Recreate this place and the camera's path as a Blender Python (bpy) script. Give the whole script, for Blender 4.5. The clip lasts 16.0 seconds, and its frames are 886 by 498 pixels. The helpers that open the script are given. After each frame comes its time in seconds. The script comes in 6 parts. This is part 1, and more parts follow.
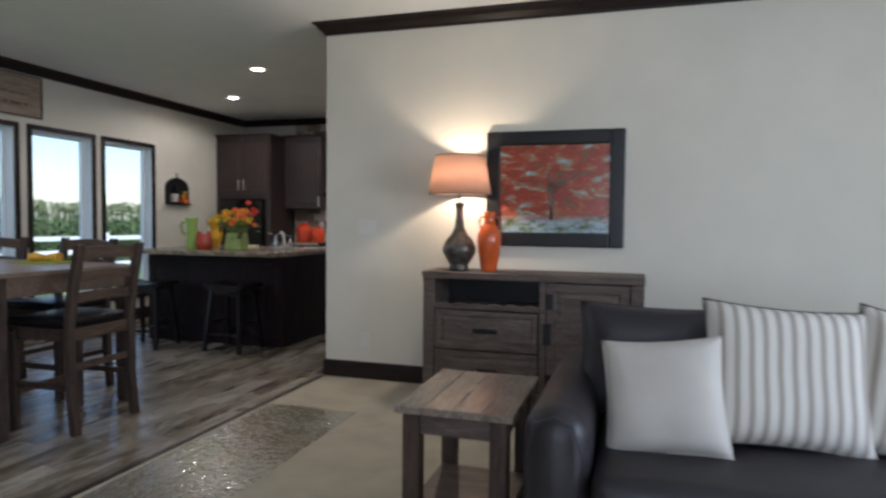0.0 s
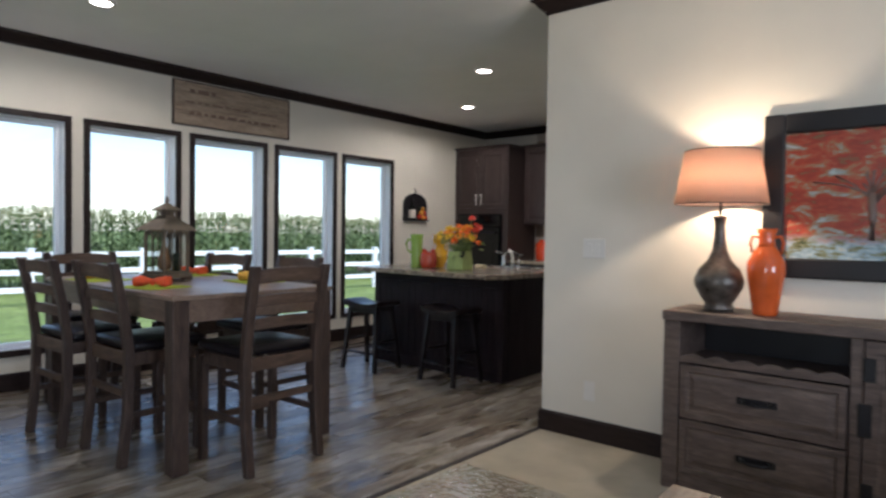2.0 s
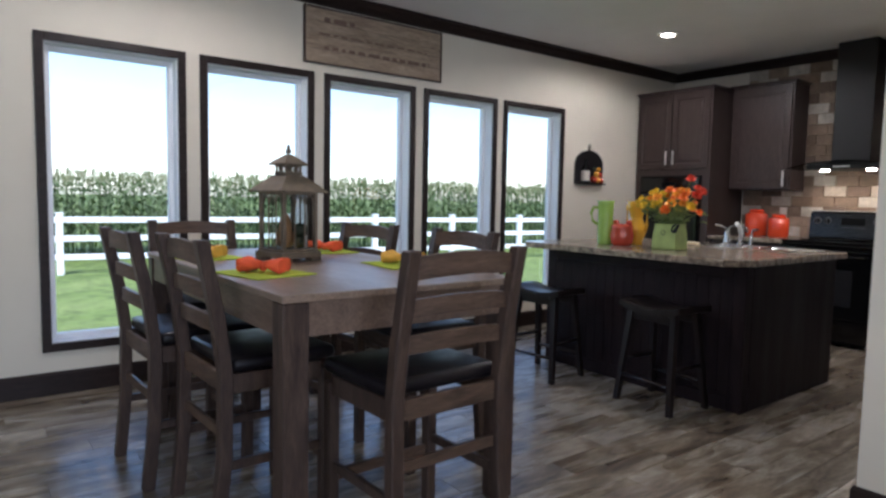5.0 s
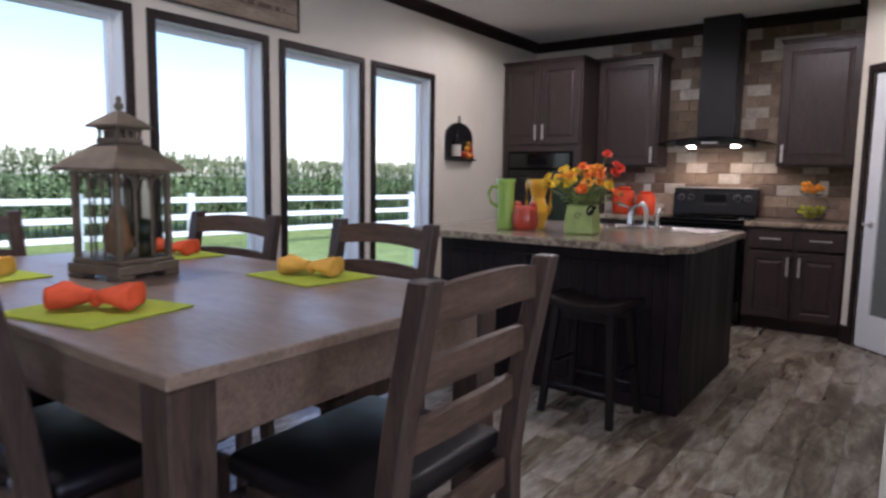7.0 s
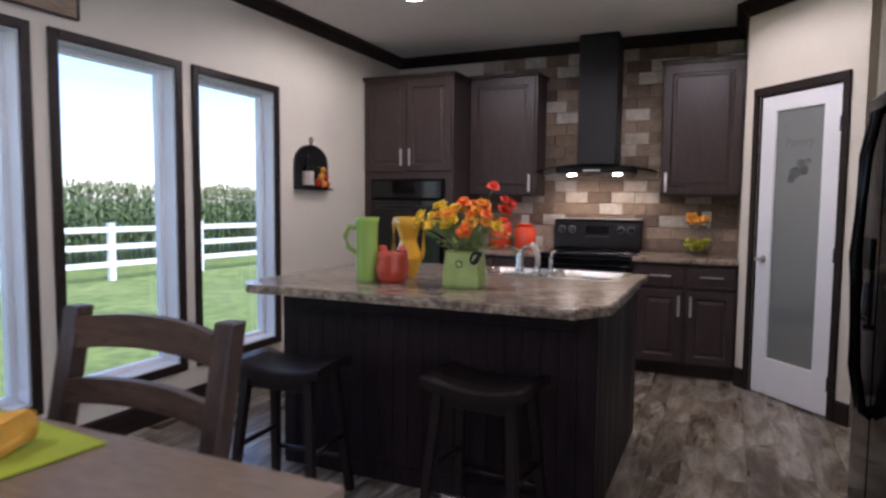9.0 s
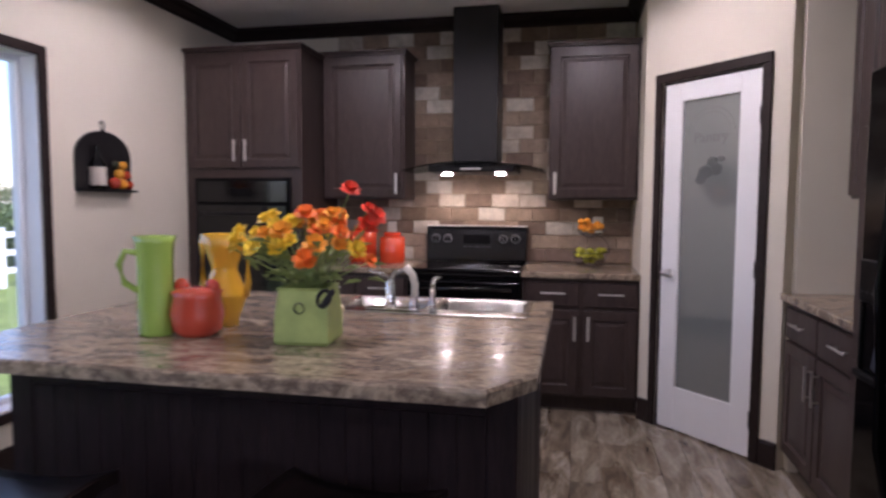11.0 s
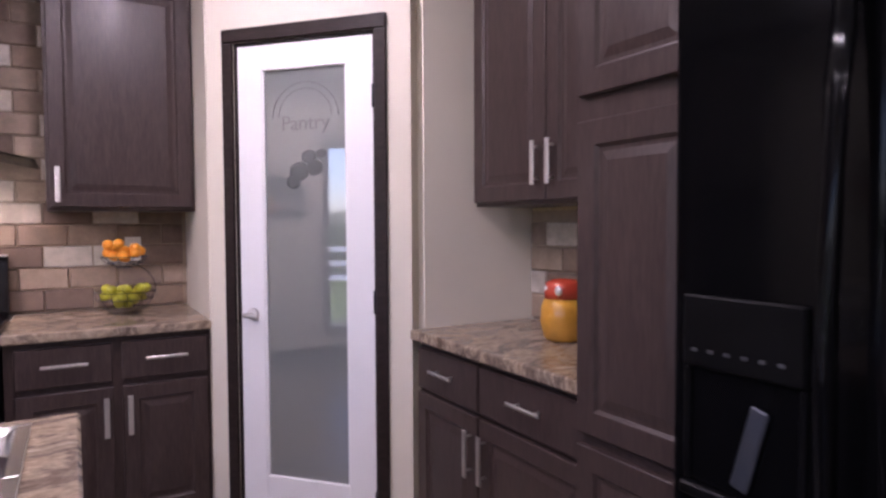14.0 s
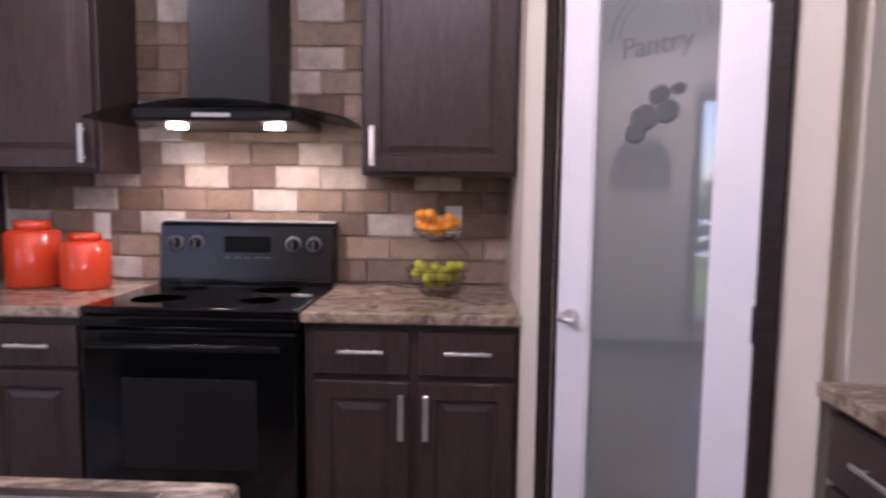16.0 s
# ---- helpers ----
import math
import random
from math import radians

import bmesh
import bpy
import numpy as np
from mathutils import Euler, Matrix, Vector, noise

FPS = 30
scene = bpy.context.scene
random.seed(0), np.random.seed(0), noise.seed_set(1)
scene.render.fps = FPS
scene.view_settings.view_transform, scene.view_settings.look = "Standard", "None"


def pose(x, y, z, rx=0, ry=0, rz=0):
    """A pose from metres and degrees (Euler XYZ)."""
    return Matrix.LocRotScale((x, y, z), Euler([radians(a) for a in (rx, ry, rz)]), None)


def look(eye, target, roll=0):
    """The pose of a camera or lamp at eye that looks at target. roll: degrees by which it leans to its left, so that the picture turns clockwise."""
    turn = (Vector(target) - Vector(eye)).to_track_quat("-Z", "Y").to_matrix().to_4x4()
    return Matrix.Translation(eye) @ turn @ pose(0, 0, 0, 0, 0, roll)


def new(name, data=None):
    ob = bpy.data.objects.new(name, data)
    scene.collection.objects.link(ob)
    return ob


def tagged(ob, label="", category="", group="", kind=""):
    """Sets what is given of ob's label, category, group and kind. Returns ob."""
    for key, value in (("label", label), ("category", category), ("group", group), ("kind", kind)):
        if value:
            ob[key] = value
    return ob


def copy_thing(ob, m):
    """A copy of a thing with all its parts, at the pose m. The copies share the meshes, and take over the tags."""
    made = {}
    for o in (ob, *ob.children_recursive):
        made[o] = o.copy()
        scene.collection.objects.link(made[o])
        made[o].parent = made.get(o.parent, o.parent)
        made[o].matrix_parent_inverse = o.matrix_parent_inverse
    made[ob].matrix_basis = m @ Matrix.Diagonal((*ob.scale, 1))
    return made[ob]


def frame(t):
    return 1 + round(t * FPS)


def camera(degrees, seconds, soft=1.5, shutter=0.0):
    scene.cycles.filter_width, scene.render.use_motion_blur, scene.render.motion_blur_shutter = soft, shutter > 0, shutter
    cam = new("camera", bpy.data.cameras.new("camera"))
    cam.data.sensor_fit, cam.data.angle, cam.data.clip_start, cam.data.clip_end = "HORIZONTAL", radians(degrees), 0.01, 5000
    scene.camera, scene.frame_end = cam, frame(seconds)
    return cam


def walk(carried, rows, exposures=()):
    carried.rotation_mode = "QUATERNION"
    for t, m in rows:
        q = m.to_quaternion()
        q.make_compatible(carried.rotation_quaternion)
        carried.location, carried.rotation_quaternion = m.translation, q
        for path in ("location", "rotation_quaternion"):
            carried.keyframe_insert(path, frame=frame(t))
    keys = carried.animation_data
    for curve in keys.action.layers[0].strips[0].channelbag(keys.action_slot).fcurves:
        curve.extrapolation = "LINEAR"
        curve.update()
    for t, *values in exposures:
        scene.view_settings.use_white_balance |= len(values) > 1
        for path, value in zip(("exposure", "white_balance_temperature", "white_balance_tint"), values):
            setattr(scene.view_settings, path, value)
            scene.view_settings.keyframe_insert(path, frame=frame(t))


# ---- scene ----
cam = camera(70.0, 16.0, soft=2.6, shutter=0.5)
PATH = [
    (0, (0.029, -0.110, 1.222), (-0.559, 1.800, 1.138), 0.6),
    (0.5, (0.006, 0.152, 1.235), (-0.800, 1.982, 1.169), 0.6),
    (1, (-0.027, 0.395, 1.250), (-1.018, 2.131, 1.193), 0.6),
    (1.5, (-0.075, 0.642, 1.245), (-1.230, 2.274, 1.194), 0.5),
    (2, (-0.155, 0.853, 1.254), (-1.457, 2.370, 1.206), 0.8),
    (2.5, (-0.259, 1.045, 1.260), (-1.693, 2.437, 1.205), 1.0),
    (3, (-0.416, 1.246, 1.248), (-1.966, 2.507, 1.171), 1.3),
    (3.5, (-0.619, 1.427, 1.235), (-2.256, 2.570, 1.124), 1.4),
    (5.8, (-1.783, 1.619, 1.232), (-3.256, 2.956, 1.020), 0.8),
    (6, (-1.875, 1.640, 1.235), (-3.301, 3.024, 1.016), 0.8),
    (6.5, (-2.105, 1.714, 1.235), (-3.402, 3.219, 1.008), 1.0),
    (7, (-2.301, 1.836, 1.242), (-3.472, 3.442, 1.020), 0.9),
    (7.5, (-2.452, 1.986, 1.268), (-3.513, 3.670, 1.062), 0.8),
    (8, (-2.594, 2.183, 1.291), (-3.560, 3.926, 1.122), 0.7),
    (9.3, (-2.788, 2.787, 1.331), (-3.569, 4.625, 1.193), 0.5),
    (10.3, (-2.989, 3.275, 1.362), (-3.619, 5.171, 1.266), 0.4),
    (10.5, (-3.021, 3.368, 1.363), (-3.592, 5.281, 1.246), 0.3),
    (11, (-3.066, 3.583, 1.353), (-3.472, 5.537, 1.212), 0.3),
    (11.5, (-3.113, 3.820, 1.334), (-3.277, 5.809, 1.201), 0.1),
    (12, (-3.189, 4.047, 1.313), (-3.041, 6.038, 1.196), 0.3),
    (12.5, (-3.229, 4.279, 1.300), (-2.741, 6.215, 1.194), 0.2),
    (13, (-3.210, 4.493, 1.309), (-2.430, 6.332, 1.215), -0.2),
    (13.5, (-3.178, 4.676, 1.318), (-2.208, 6.423, 1.238), 0.0),
    (14, (-3.153, 4.869, 1.325), (-2.145, 6.595, 1.245), -0.3),
    (14.5, (-3.110, 5.071, 1.321), (-2.206, 6.853, 1.231), -0.1),
    (15, (-3.031, 5.262, 1.321), (-2.380, 7.150, 1.211), 0.0),
    (16, (-2.830, 5.597, 1.334), (-2.913, 7.587, 1.150), 0.7),
]
EXPOSURES = [(0.0, 0.85, 5800, 12), (1.5, 1.0, 5950, 15), (3.5, 1.15, 5850, 13), (7.0, 1.3, 5750, 24), (10.3, 1.3, 5850, 27), (11.2, 1.48, 5900, 35), (14.0, 1.98, 5820, 42), (16.0, 1.86, 5820, 41)]
walk(cam, [(t, look(eye, target, roll)) for t, eye, target, roll in PATH], EXPOSURES)

# ---------- world and light ----------
world = bpy.data.worlds.new("world")
scene.world = world
world.use_nodes = True
_sky = world.node_tree.nodes.new("ShaderNodeTexSky")
_sky.sky_type, _sky.sun_disc = "NISHITA", False
_sky.sun_elevation, _sky.sun_rotation = radians(50), radians(60)
_sky.air_density, _sky.dust_density = 1.0, 0.8
world.node_tree.links.new(_sky.outputs[0], world.node_tree.nodes["Background"].inputs[0])
world.node_tree.nodes["Background"].inputs[1].default_value = 0.15


def lamp(name, kind, power, m, color=(1, 1, 1), **more):
    d = bpy.data.lights.new(name, kind)
    d.energy, d.color = power, color
    if kind == "AREA":
        d.shape, d.size, d.size_y = "RECTANGLE", more["size"], more["size_y"]
    elif kind == "SUN":
        d.angle = more["angle"]
    else:
        d.shadow_soft_size = more.get("soft", 0.04)
        if kind == "SPOT":
            d.spot_size, d.spot_blend = radians(more["cone"]), more["blend"]
    ob = new(name, d)
    ob.matrix_world = m
    return ob


# the sun stands high on the far side of the house
lamp("sun", "SUN", 2.5, look((10, -6, 16), (0, 0, 0)), (1.0, 0.95, 0.88), angle=radians(3))
# daylight in the openings of the living room's two unseen windows
lamp("window_light_south", "AREA", 30, look((0.6, -2.98, 1.45), (0.2, 4.0, 1.2)), (0.80, 0.88, 1.0), size=1.7, size_y=1.5)
lamp("window_light_east", "AREA", 43, look((3.17, 1.2, 1.45), (-2.0, 1.2, 1.2)), (0.78, 0.87, 1.0), size=1.9, size_y=1.5)

# ---------- materials ----------


def nodes_of(name):
    m = bpy.data.materials.new(name)
    m.use_nodes = True
    nt = m.node_tree
    return m, nt, nt.nodes["Principled BSDF"]


def add(nt, kind, **props):
    n = nt.nodes.new("ShaderNode" + kind)
    for k, v in props.items():
        if k in n.inputs:
            n.inputs[k].default_value = v
    return n


def ramp(nt, stops, source, hard=False):
    r = nt.nodes.new("ShaderNodeValToRGB")
    if hard:
        r.color_ramp.interpolation = "CONSTANT"
    els = r.color_ramp.elements
    while len(els) < len(stops):
        els.new(0.5)
    for e, (p, c) in zip(els, stops):
        e.position, e.color = p, (*c, 1)
    nt.links.new(source, r.inputs[0])
    return r


def coords(nt, scale=(1, 1, 1), shift_random=False):
    tc = nt.nodes.new("ShaderNodeTexCoord")
    mp = nt.nodes.new("ShaderNodeMapping")
    mp.inputs["Scale"].default_value = scale
    nt.links.new(tc.outputs["Object"], mp.inputs[0])
    if shift_random:
        oi = nt.nodes.new("ShaderNodeObjectInfo")
        vm = nt.nodes.new("ShaderNodeVectorMath")
        vm.operation = "SCALE"
        vm.inputs[0].default_value = (37, 91, 53)
        nt.links.new(oi.outputs["Random"], vm.inputs["Scale"])
        nt.links.new(vm.outputs[0], mp.inputs["Location"])
    return mp


def bump(nt, bsdf, source, strength, distance=0.004):
    b = add(nt, "Bump", Strength=strength, Distance=distance)
    nt.links.new(source, b.inputs["Height"])
    nt.links.new(b.outputs[0], bsdf.inputs["Normal"])
    return b


def plain(name, col, rough=0.5, vary=0.12, scale=9, fine=160, bumpy=0.12, metal=0.0, coat=0.0, spec=0.5):
    """Paint, plastic, metal or cloth: one colour, mottled at two scales, with a fine relief."""
    m, nt, b = nodes_of(name)
    mp = coords(nt)
    big = add(nt, "TexNoise", Scale=scale, Detail=6.0)
    small = add(nt, "TexNoise", Scale=fine, Detail=3.0)
    nt.links.new(mp.outputs[0], big.inputs[0])
    nt.links.new(mp.outputs[0], small.inputs[0])
    lo = tuple(c * (1 - vary) for c in col)
    hi = tuple(min(1, c * (1 + vary)) for c in col)
    r = ramp(nt, [(0.3, lo), (0.7, hi)], big.outputs[0])
    nt.links.new(r.outputs[0], b.inputs["Base Color"])
    rr = ramp(nt, [(0.3, (rough * 0.85,) * 3), (0.7, (min(1, rough * 1.15),) * 3)], big.outputs[0])
    nt.links.new(rr.outputs[0], b.inputs["Roughness"])
    b.inputs["Metallic"].default_value, b.inputs["Coat Weight"].default_value = metal, coat
    b.inputs["Specular IOR Level"].default_value = spec
    if bumpy:
        bump(nt, b, small.outputs[0], bumpy, 0.002)
    return m


def wood(name, dark, light, grain=(1, 1, 1), rough=0.5, bumpy=0.25, random_shift=False, coat=0.0, tints=None):
    """Grained wood; grain gives the scale on each axis, small along the grain."""
    m, nt, b = nodes_of(name)
    mp = coords(nt, grain, random_shift)
    n1 = add(nt, "TexNoise", Scale=5.0, Detail=8.0, Roughness=0.65, Distortion=0.6)
    n2 = add(nt, "TexNoise", Scale=22.0, Detail=4.0)
    n3 = add(nt, "TexNoise", Scale=1.1, Detail=2.0)
    for n in (n1, n2, n3):
        nt.links.new(mp.outputs[0], n.inputs[0])
    mid = tuple((a + c) / 2 for a, c in zip(dark, light))
    r = ramp(nt, [(0.28, dark), (0.5, mid), (0.72, light)], n1.outputs[0])
    mul = nt.nodes.new("ShaderNodeMix")
    mul.data_type, mul.blend_type = "RGBA", "MULTIPLY"
    mul.inputs[0].default_value = 0.7
    nt.links.new(r.outputs[0], mul.inputs[6])
    fine = ramp(nt, [(0.3, (0.55,) * 3), (0.65, (1, 1, 1))], n2.outputs[0])
    nt.links.new(fine.outputs[0], mul.inputs[7])
    out = mul.outputs[2]
    if tints:
        oi = nt.nodes.new("ShaderNodeObjectInfo")
        t = ramp(nt, [(i / (len(tints) - 1), c) for i, c in enumerate(tints)], oi.outputs["Random"])
        m2 = nt.nodes.new("ShaderNodeMix")
        m2.data_type, m2.blend_type = "RGBA", "MULTIPLY"
        m2.inputs[0].default_value = 1.0
        nt.links.new(out, m2.inputs[6])
        nt.links.new(t.outputs[0], m2.inputs[7])
        out = m2.outputs[2]
    nt.links.new(out, b.inputs["Base Color"])
    rr = ramp(nt, [(0.3, (rough * 0.8,) * 3), (0.7, (min(1, rough * 1.2),) * 3)], n3.outputs[0])
    nt.links.new(rr.outputs[0], b.inputs["Roughness"])
    b.inputs["Coat Weight"].default_value = coat
    bump(nt, b, n2.outputs[0], bumpy, 0.003)
    return m


def mottled(name, stops, scale, rough, bumpy=0.1, coat=0.0, distortion=1.2, stretch=(1, 1, 1)):
    """Stone-like: several colours swirled together at two scales."""
    m, nt, b = nodes_of(name)
    mp = coords(nt, stretch)
    n1 = add(nt, "TexNoise", Scale=scale, Detail=9.0, Roughness=0.68, Distortion=distortion)
    n2 = add(nt, "TexNoise", Scale=scale * 9, Detail=5.0)
    for n in (n1, n2):
        nt.links.new(mp.outputs[0], n.inputs[0])
    r = ramp(nt, stops, n1.outputs[0])
    s = ramp(nt, [(0.35, (0.6, 0.58, 0.56)), (0.6, (1.1, 1.08, 1.05))], n2.outputs[0])
    mul = nt.nodes.new("ShaderNodeMix")
    mul.data_type, mul.blend_type = "RGBA", "MULTIPLY"
    mul.inputs[0].default_value = 0.8
    nt.links.new(r.outputs[0], mul.inputs[6])
    nt.links.new(s.outputs[0], mul.inputs[7])
    nt.links.new(mul.outputs[2], b.inputs["Base Color"])
    b.inputs["Roughness"].default_value, b.inputs["Coat Weight"].default_value = rough, coat
    bump(nt, b, n2.outputs[0], bumpy, 0.002)
    return m


def piece_stone(name, colours, rough=0.75):
    """Tiles that differ piece by piece, with clouding and pits inside each."""
    m, nt, b = nodes_of(name)
    oi = nt.nodes.new("ShaderNodeObjectInfo")
    r = ramp(nt, [(i / len(colours), c) for i, c in enumerate(colours)], oi.outputs["Random"], True)
    mp = coords(nt, (1, 1, 1), True)
    n1 = add(nt, "TexNoise", Scale=14.0, Detail=7.0, Roughness=0.7)
    n2 = add(nt, "TexNoise", Scale=90.0, Detail=4.0)
    for n in (n1, n2):
        nt.links.new(mp.outputs[0], n.inputs[0])
    s = ramp(nt, [(0.3, (0.62, 0.6, 0.58)), (0.7, (1.12, 1.1, 1.08))], n1.outputs[0])
    mul = nt.nodes.new("ShaderNodeMix")
    mul.data_type, mul.blend_type = "RGBA", "MULTIPLY"
    mul.inputs[0].default_value = 1.0
    nt.links.new(r.outputs[0], mul.inputs[6])
    nt.links.new(s.outputs[0], mul.inputs[7])
    nt.links.new(mul.outputs[2], b.inputs["Base Color"])
    b.inputs["Roughness"].default_value = rough
    bump(nt, b, n2.outputs[0], 0.35, 0.003)
    return m


def sheen(nt, least, most):
    """How much a thin sheet mirrors: little face on, more at a grazing angle."""
    lw = add(nt, "LayerWeight", Blend=0.5)
    pw = nt.nodes.new("ShaderNodeMath")
    pw.operation = "POWER"
    pw.inputs[1].default_value = 4.0
    ma = nt.nodes.new("ShaderNodeMath")
    ma.operation = "MULTIPLY_ADD"
    ma.inputs[1].default_value, ma.inputs[2].default_value = most - least, least
    nt.links.new(lw.outputs["Facing"], pw.inputs[0])
    nt.links.new(pw.outputs[0], ma.inputs[0])
    return ma.outputs[0]


def glass(name, tint=(1, 1, 1), rough=0.0, mix=0.12):
    m, nt, b = nodes_of(name)
    tr = nt.nodes.new("ShaderNodeBsdfTransparent")
    tr.inputs[0].default_value = (*tint, 1)
    gl = nt.nodes.new("ShaderNodeBsdfGlossy")
    gl.inputs["Roughness"].default_value = rough
    mx = nt.nodes.new("ShaderNodeMixShader")
    nt.links.new(sheen(nt, 0.03, 0.55), mx.inputs[0])
    nt.links.new(tr.outputs[0], mx.inputs[1])
    nt.links.new(gl.outputs[0], mx.inputs[2])
    nt.links.new(mx.outputs[0], nt.nodes["Material Output"].inputs[0])
    return m


def glow(name, col, strength):
    m, nt, b = nodes_of(name)
    b.inputs["Base Color"].default_value = (*col, 1)
    b.inputs["Emission Color"].default_value = (*col, 1)
    b.inputs["Emission Strength"].default_value = strength
    return m


WALL = plain("wall_paint", (0.68, 0.63, 0.53), 0.75, 0.03, 3, 260, 0.10, spec=0.25)
CEIL = plain("ceiling_paint", (0.88, 0.88, 0.87), 0.85, 0.03, 2, 190, 0.25, spec=0.2)
TRIM = wood("dark_trim", (0.016, 0.010, 0.009), (0.036, 0.024, 0.021), (1.5, 1.5, 9), 0.42, 0.12)
CAB = wood("espresso_cabinet", (0.046, 0.031, 0.028), (0.070, 0.048, 0.043), (7, 7, 0.9), 0.36, 0.03)
ISL = wood("island_panel_wood", (0.012, 0.0075, 0.008), (0.028, 0.0175, 0.0185), (7, 7, 0.7), 0.5, 0.04)
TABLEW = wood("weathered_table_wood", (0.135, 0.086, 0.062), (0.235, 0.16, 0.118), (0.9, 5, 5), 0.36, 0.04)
# table wood with the windows' reflection put into a lighter base colour
TOPW = wood("window_lit_tabletop_wood", (0.245, 0.168, 0.118), (0.32, 0.228, 0.165), (0.9, 4, 4), 0.38, 0.02)
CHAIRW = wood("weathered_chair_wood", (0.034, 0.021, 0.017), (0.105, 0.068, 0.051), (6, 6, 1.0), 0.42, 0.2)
BACKW = wood("chair_rail_wood", (0.05, 0.030, 0.021), (0.16, 0.10, 0.068), (1.0, 6, 6), 0.42, 0.2)
SIDEW = wood("sideboard_wood", (0.055, 0.036, 0.028), (0.175, 0.122, 0.095), (1.0, 6, 6), 0.5, 0.3)
STOOLW = wood("dark_stool_wood", (0.007, 0.0045, 0.004), (0.024, 0.015, 0.013), (5, 5, 1.2), 0.35, 0.1)
LEATHER = plain("black_leather", (0.007, 0.0055, 0.0075), 0.36, 0.2, 12, 240, 0.35, spec=0.3)
SOFAL = plain("charcoal_sofa_leather", (0.018, 0.014, 0.016), 0.46, 0.2, 6, 210, 0.45)
VINYL, _nt, _b = nodes_of("vinyl_plank")
_mp = coords(_nt, (1.3, 0.32, 1.0), True)
_n1 = add(_nt, "TexNoise", Scale=10.0, Detail=6.0, Roughness=0.62, Distortion=0.5)
_n2 = add(_nt, "TexNoise", Scale=46.0, Detail=5.0, Roughness=0.7)
_n3 = add(_nt, "TexNoise", Scale=3.2, Detail=2.0)
for _k in (_n1, _n2, _n3):
    _nt.links.new(_mp.outputs[0], _k.inputs[0])
_oi = _nt.nodes.new("ShaderNodeObjectInfo")
_sh = _nt.nodes.new("ShaderNodeMath")
_sh.operation = "MULTIPLY_ADD"
_sh.inputs[1].default_value, _sh.inputs[2].default_value = 0.15, -0.075
_nt.links.new(_oi.outputs["Random"], _sh.inputs[0])
_su = _nt.nodes.new("ShaderNodeMath")
_nt.links.new(_n1.outputs[0], _su.inputs[0])
_nt.links.new(_sh.outputs[0], _su.inputs[1])
_r1 = ramp(_nt, [(0.28, (0.062, 0.047, 0.037)), (0.40, (0.15, 0.113, 0.08)), (0.50, (0.26, 0.215, 0.157)), (0.58, (0.37, 0.325, 0.265)), (0.72, (0.51, 0.47, 0.41))], _su.outputs[0])
_r2 = ramp(_nt, [(0.35, (0.62, 0.60, 0.58)), (0.62, (1.05, 1.03, 1.0))], _n2.outputs[0])
_mx = _nt.nodes.new("ShaderNodeMix")
_mx.data_type, _mx.blend_type = "RGBA", "MULTIPLY"
_mx.inputs[0].default_value = 0.8
_nt.links.new(_r1.outputs[0], _mx.inputs[6])
_nt.links.new(_r2.outputs[0], _mx.inputs[7])
_nt.links.new(_mx.outputs[2], _b.inputs["Base Color"])
_r3 = ramp(_nt, [(0.35, (0.22,) * 3), (0.65, (0.36,) * 3)], _n3.outputs[0])
_nt.links.new(_r3.outputs[0], _b.inputs["Roughness"])
bump(_nt, _b, _n2.outputs[0], 0.12, 0.002)
SUBF = plain("floor_joint", (0.06, 0.05, 0.042), 0.7)
CARPET = plain("beige_carpet", (0.44, 0.39, 0.30), 0.95, 0.1, 5, 420, 0.9, spec=0.1)
COUNTER = mottled("laminate_granite", [(0.26, (0.05, 0.034, 0.026)), (0.38, (0.20, 0.145, 0.10)), (0.47, (0.40, 0.32, 0.235)),
                  (0.54, (0.15, 0.115, 0.09)), (0.62, (0.34, 0.275, 0.205)), (0.75, (0.60, 0.545, 0.46))], 5.2, 0.24, 0.03, 0.1, 0.45, (0.8, 1.7, 1))
TILE = piece_stone("tumbled_stone", [(0.202, 0.144, 0.099), (0.276, 0.208, 0.151), (0.156, 0.109, 0.081), (0.331, 0.257, 0.189), (0.230, 0.173, 0.130),
                   (0.184, 0.129, 0.095), (0.534, 0.495, 0.432), (0.258, 0.188, 0.135), (0.313, 0.238, 0.178), (0.515, 0.455, 0.378)])
GROUT = plain("grout", (0.30, 0.235, 0.17), 0.9, 0.12, 20)
WHITE = plain("white_door_paint", (0.80, 0.80, 0.81), 0.38, 0.02, 4, 200, 0.04)
JAMB = plain("white_window_jamb", (0.78, 0.80, 0.83), 0.5, 0.03, 5, 150, 0.05)
STEEL = plain("brushed_nickel", (0.70, 0.68, 0.66), 0.42, 0.05, 20, 300, 0.05, metal=1.0)
CHROME = plain("chrome", (0.8, 0.8, 0.8), 0.08, 0.02, 20, 300, 0.0, metal=1.0)
SINKM = plain("stainless_steel", (0.66, 0.65, 0.63), 0.22, 0.05, 14, 320, 0.04, metal=1.0)
BLACKG = plain("black_enamel", (0.004, 0.004, 0.0045), 0.12, 0.1, 10, 120, 0.0)
BLACKM = plain("black_metal", (0.009, 0.008, 0.009), 0.4, 0.15, 10, 200, 0.1, spec=0.4)
BLACKP = plain("black_plastic", (0.003, 0.003, 0.0035), 0.4, 0.1, 10, 200, 0.1, spec=0.12)
FRIDGEM = plain("black_fridge_door", (0.003, 0.003, 0.0035), 0.10, 0.1, 6, 55, 0.012, spec=0.13)
PLATE = plain("white_plastic_plate", (0.70, 0.67, 0.61), 0.4, 0.03)
FROST = plain("frosted_glass", (0.17, 0.19, 0.185), 0.4, 0.0, 1, 200, 0.0, coat=1.0)
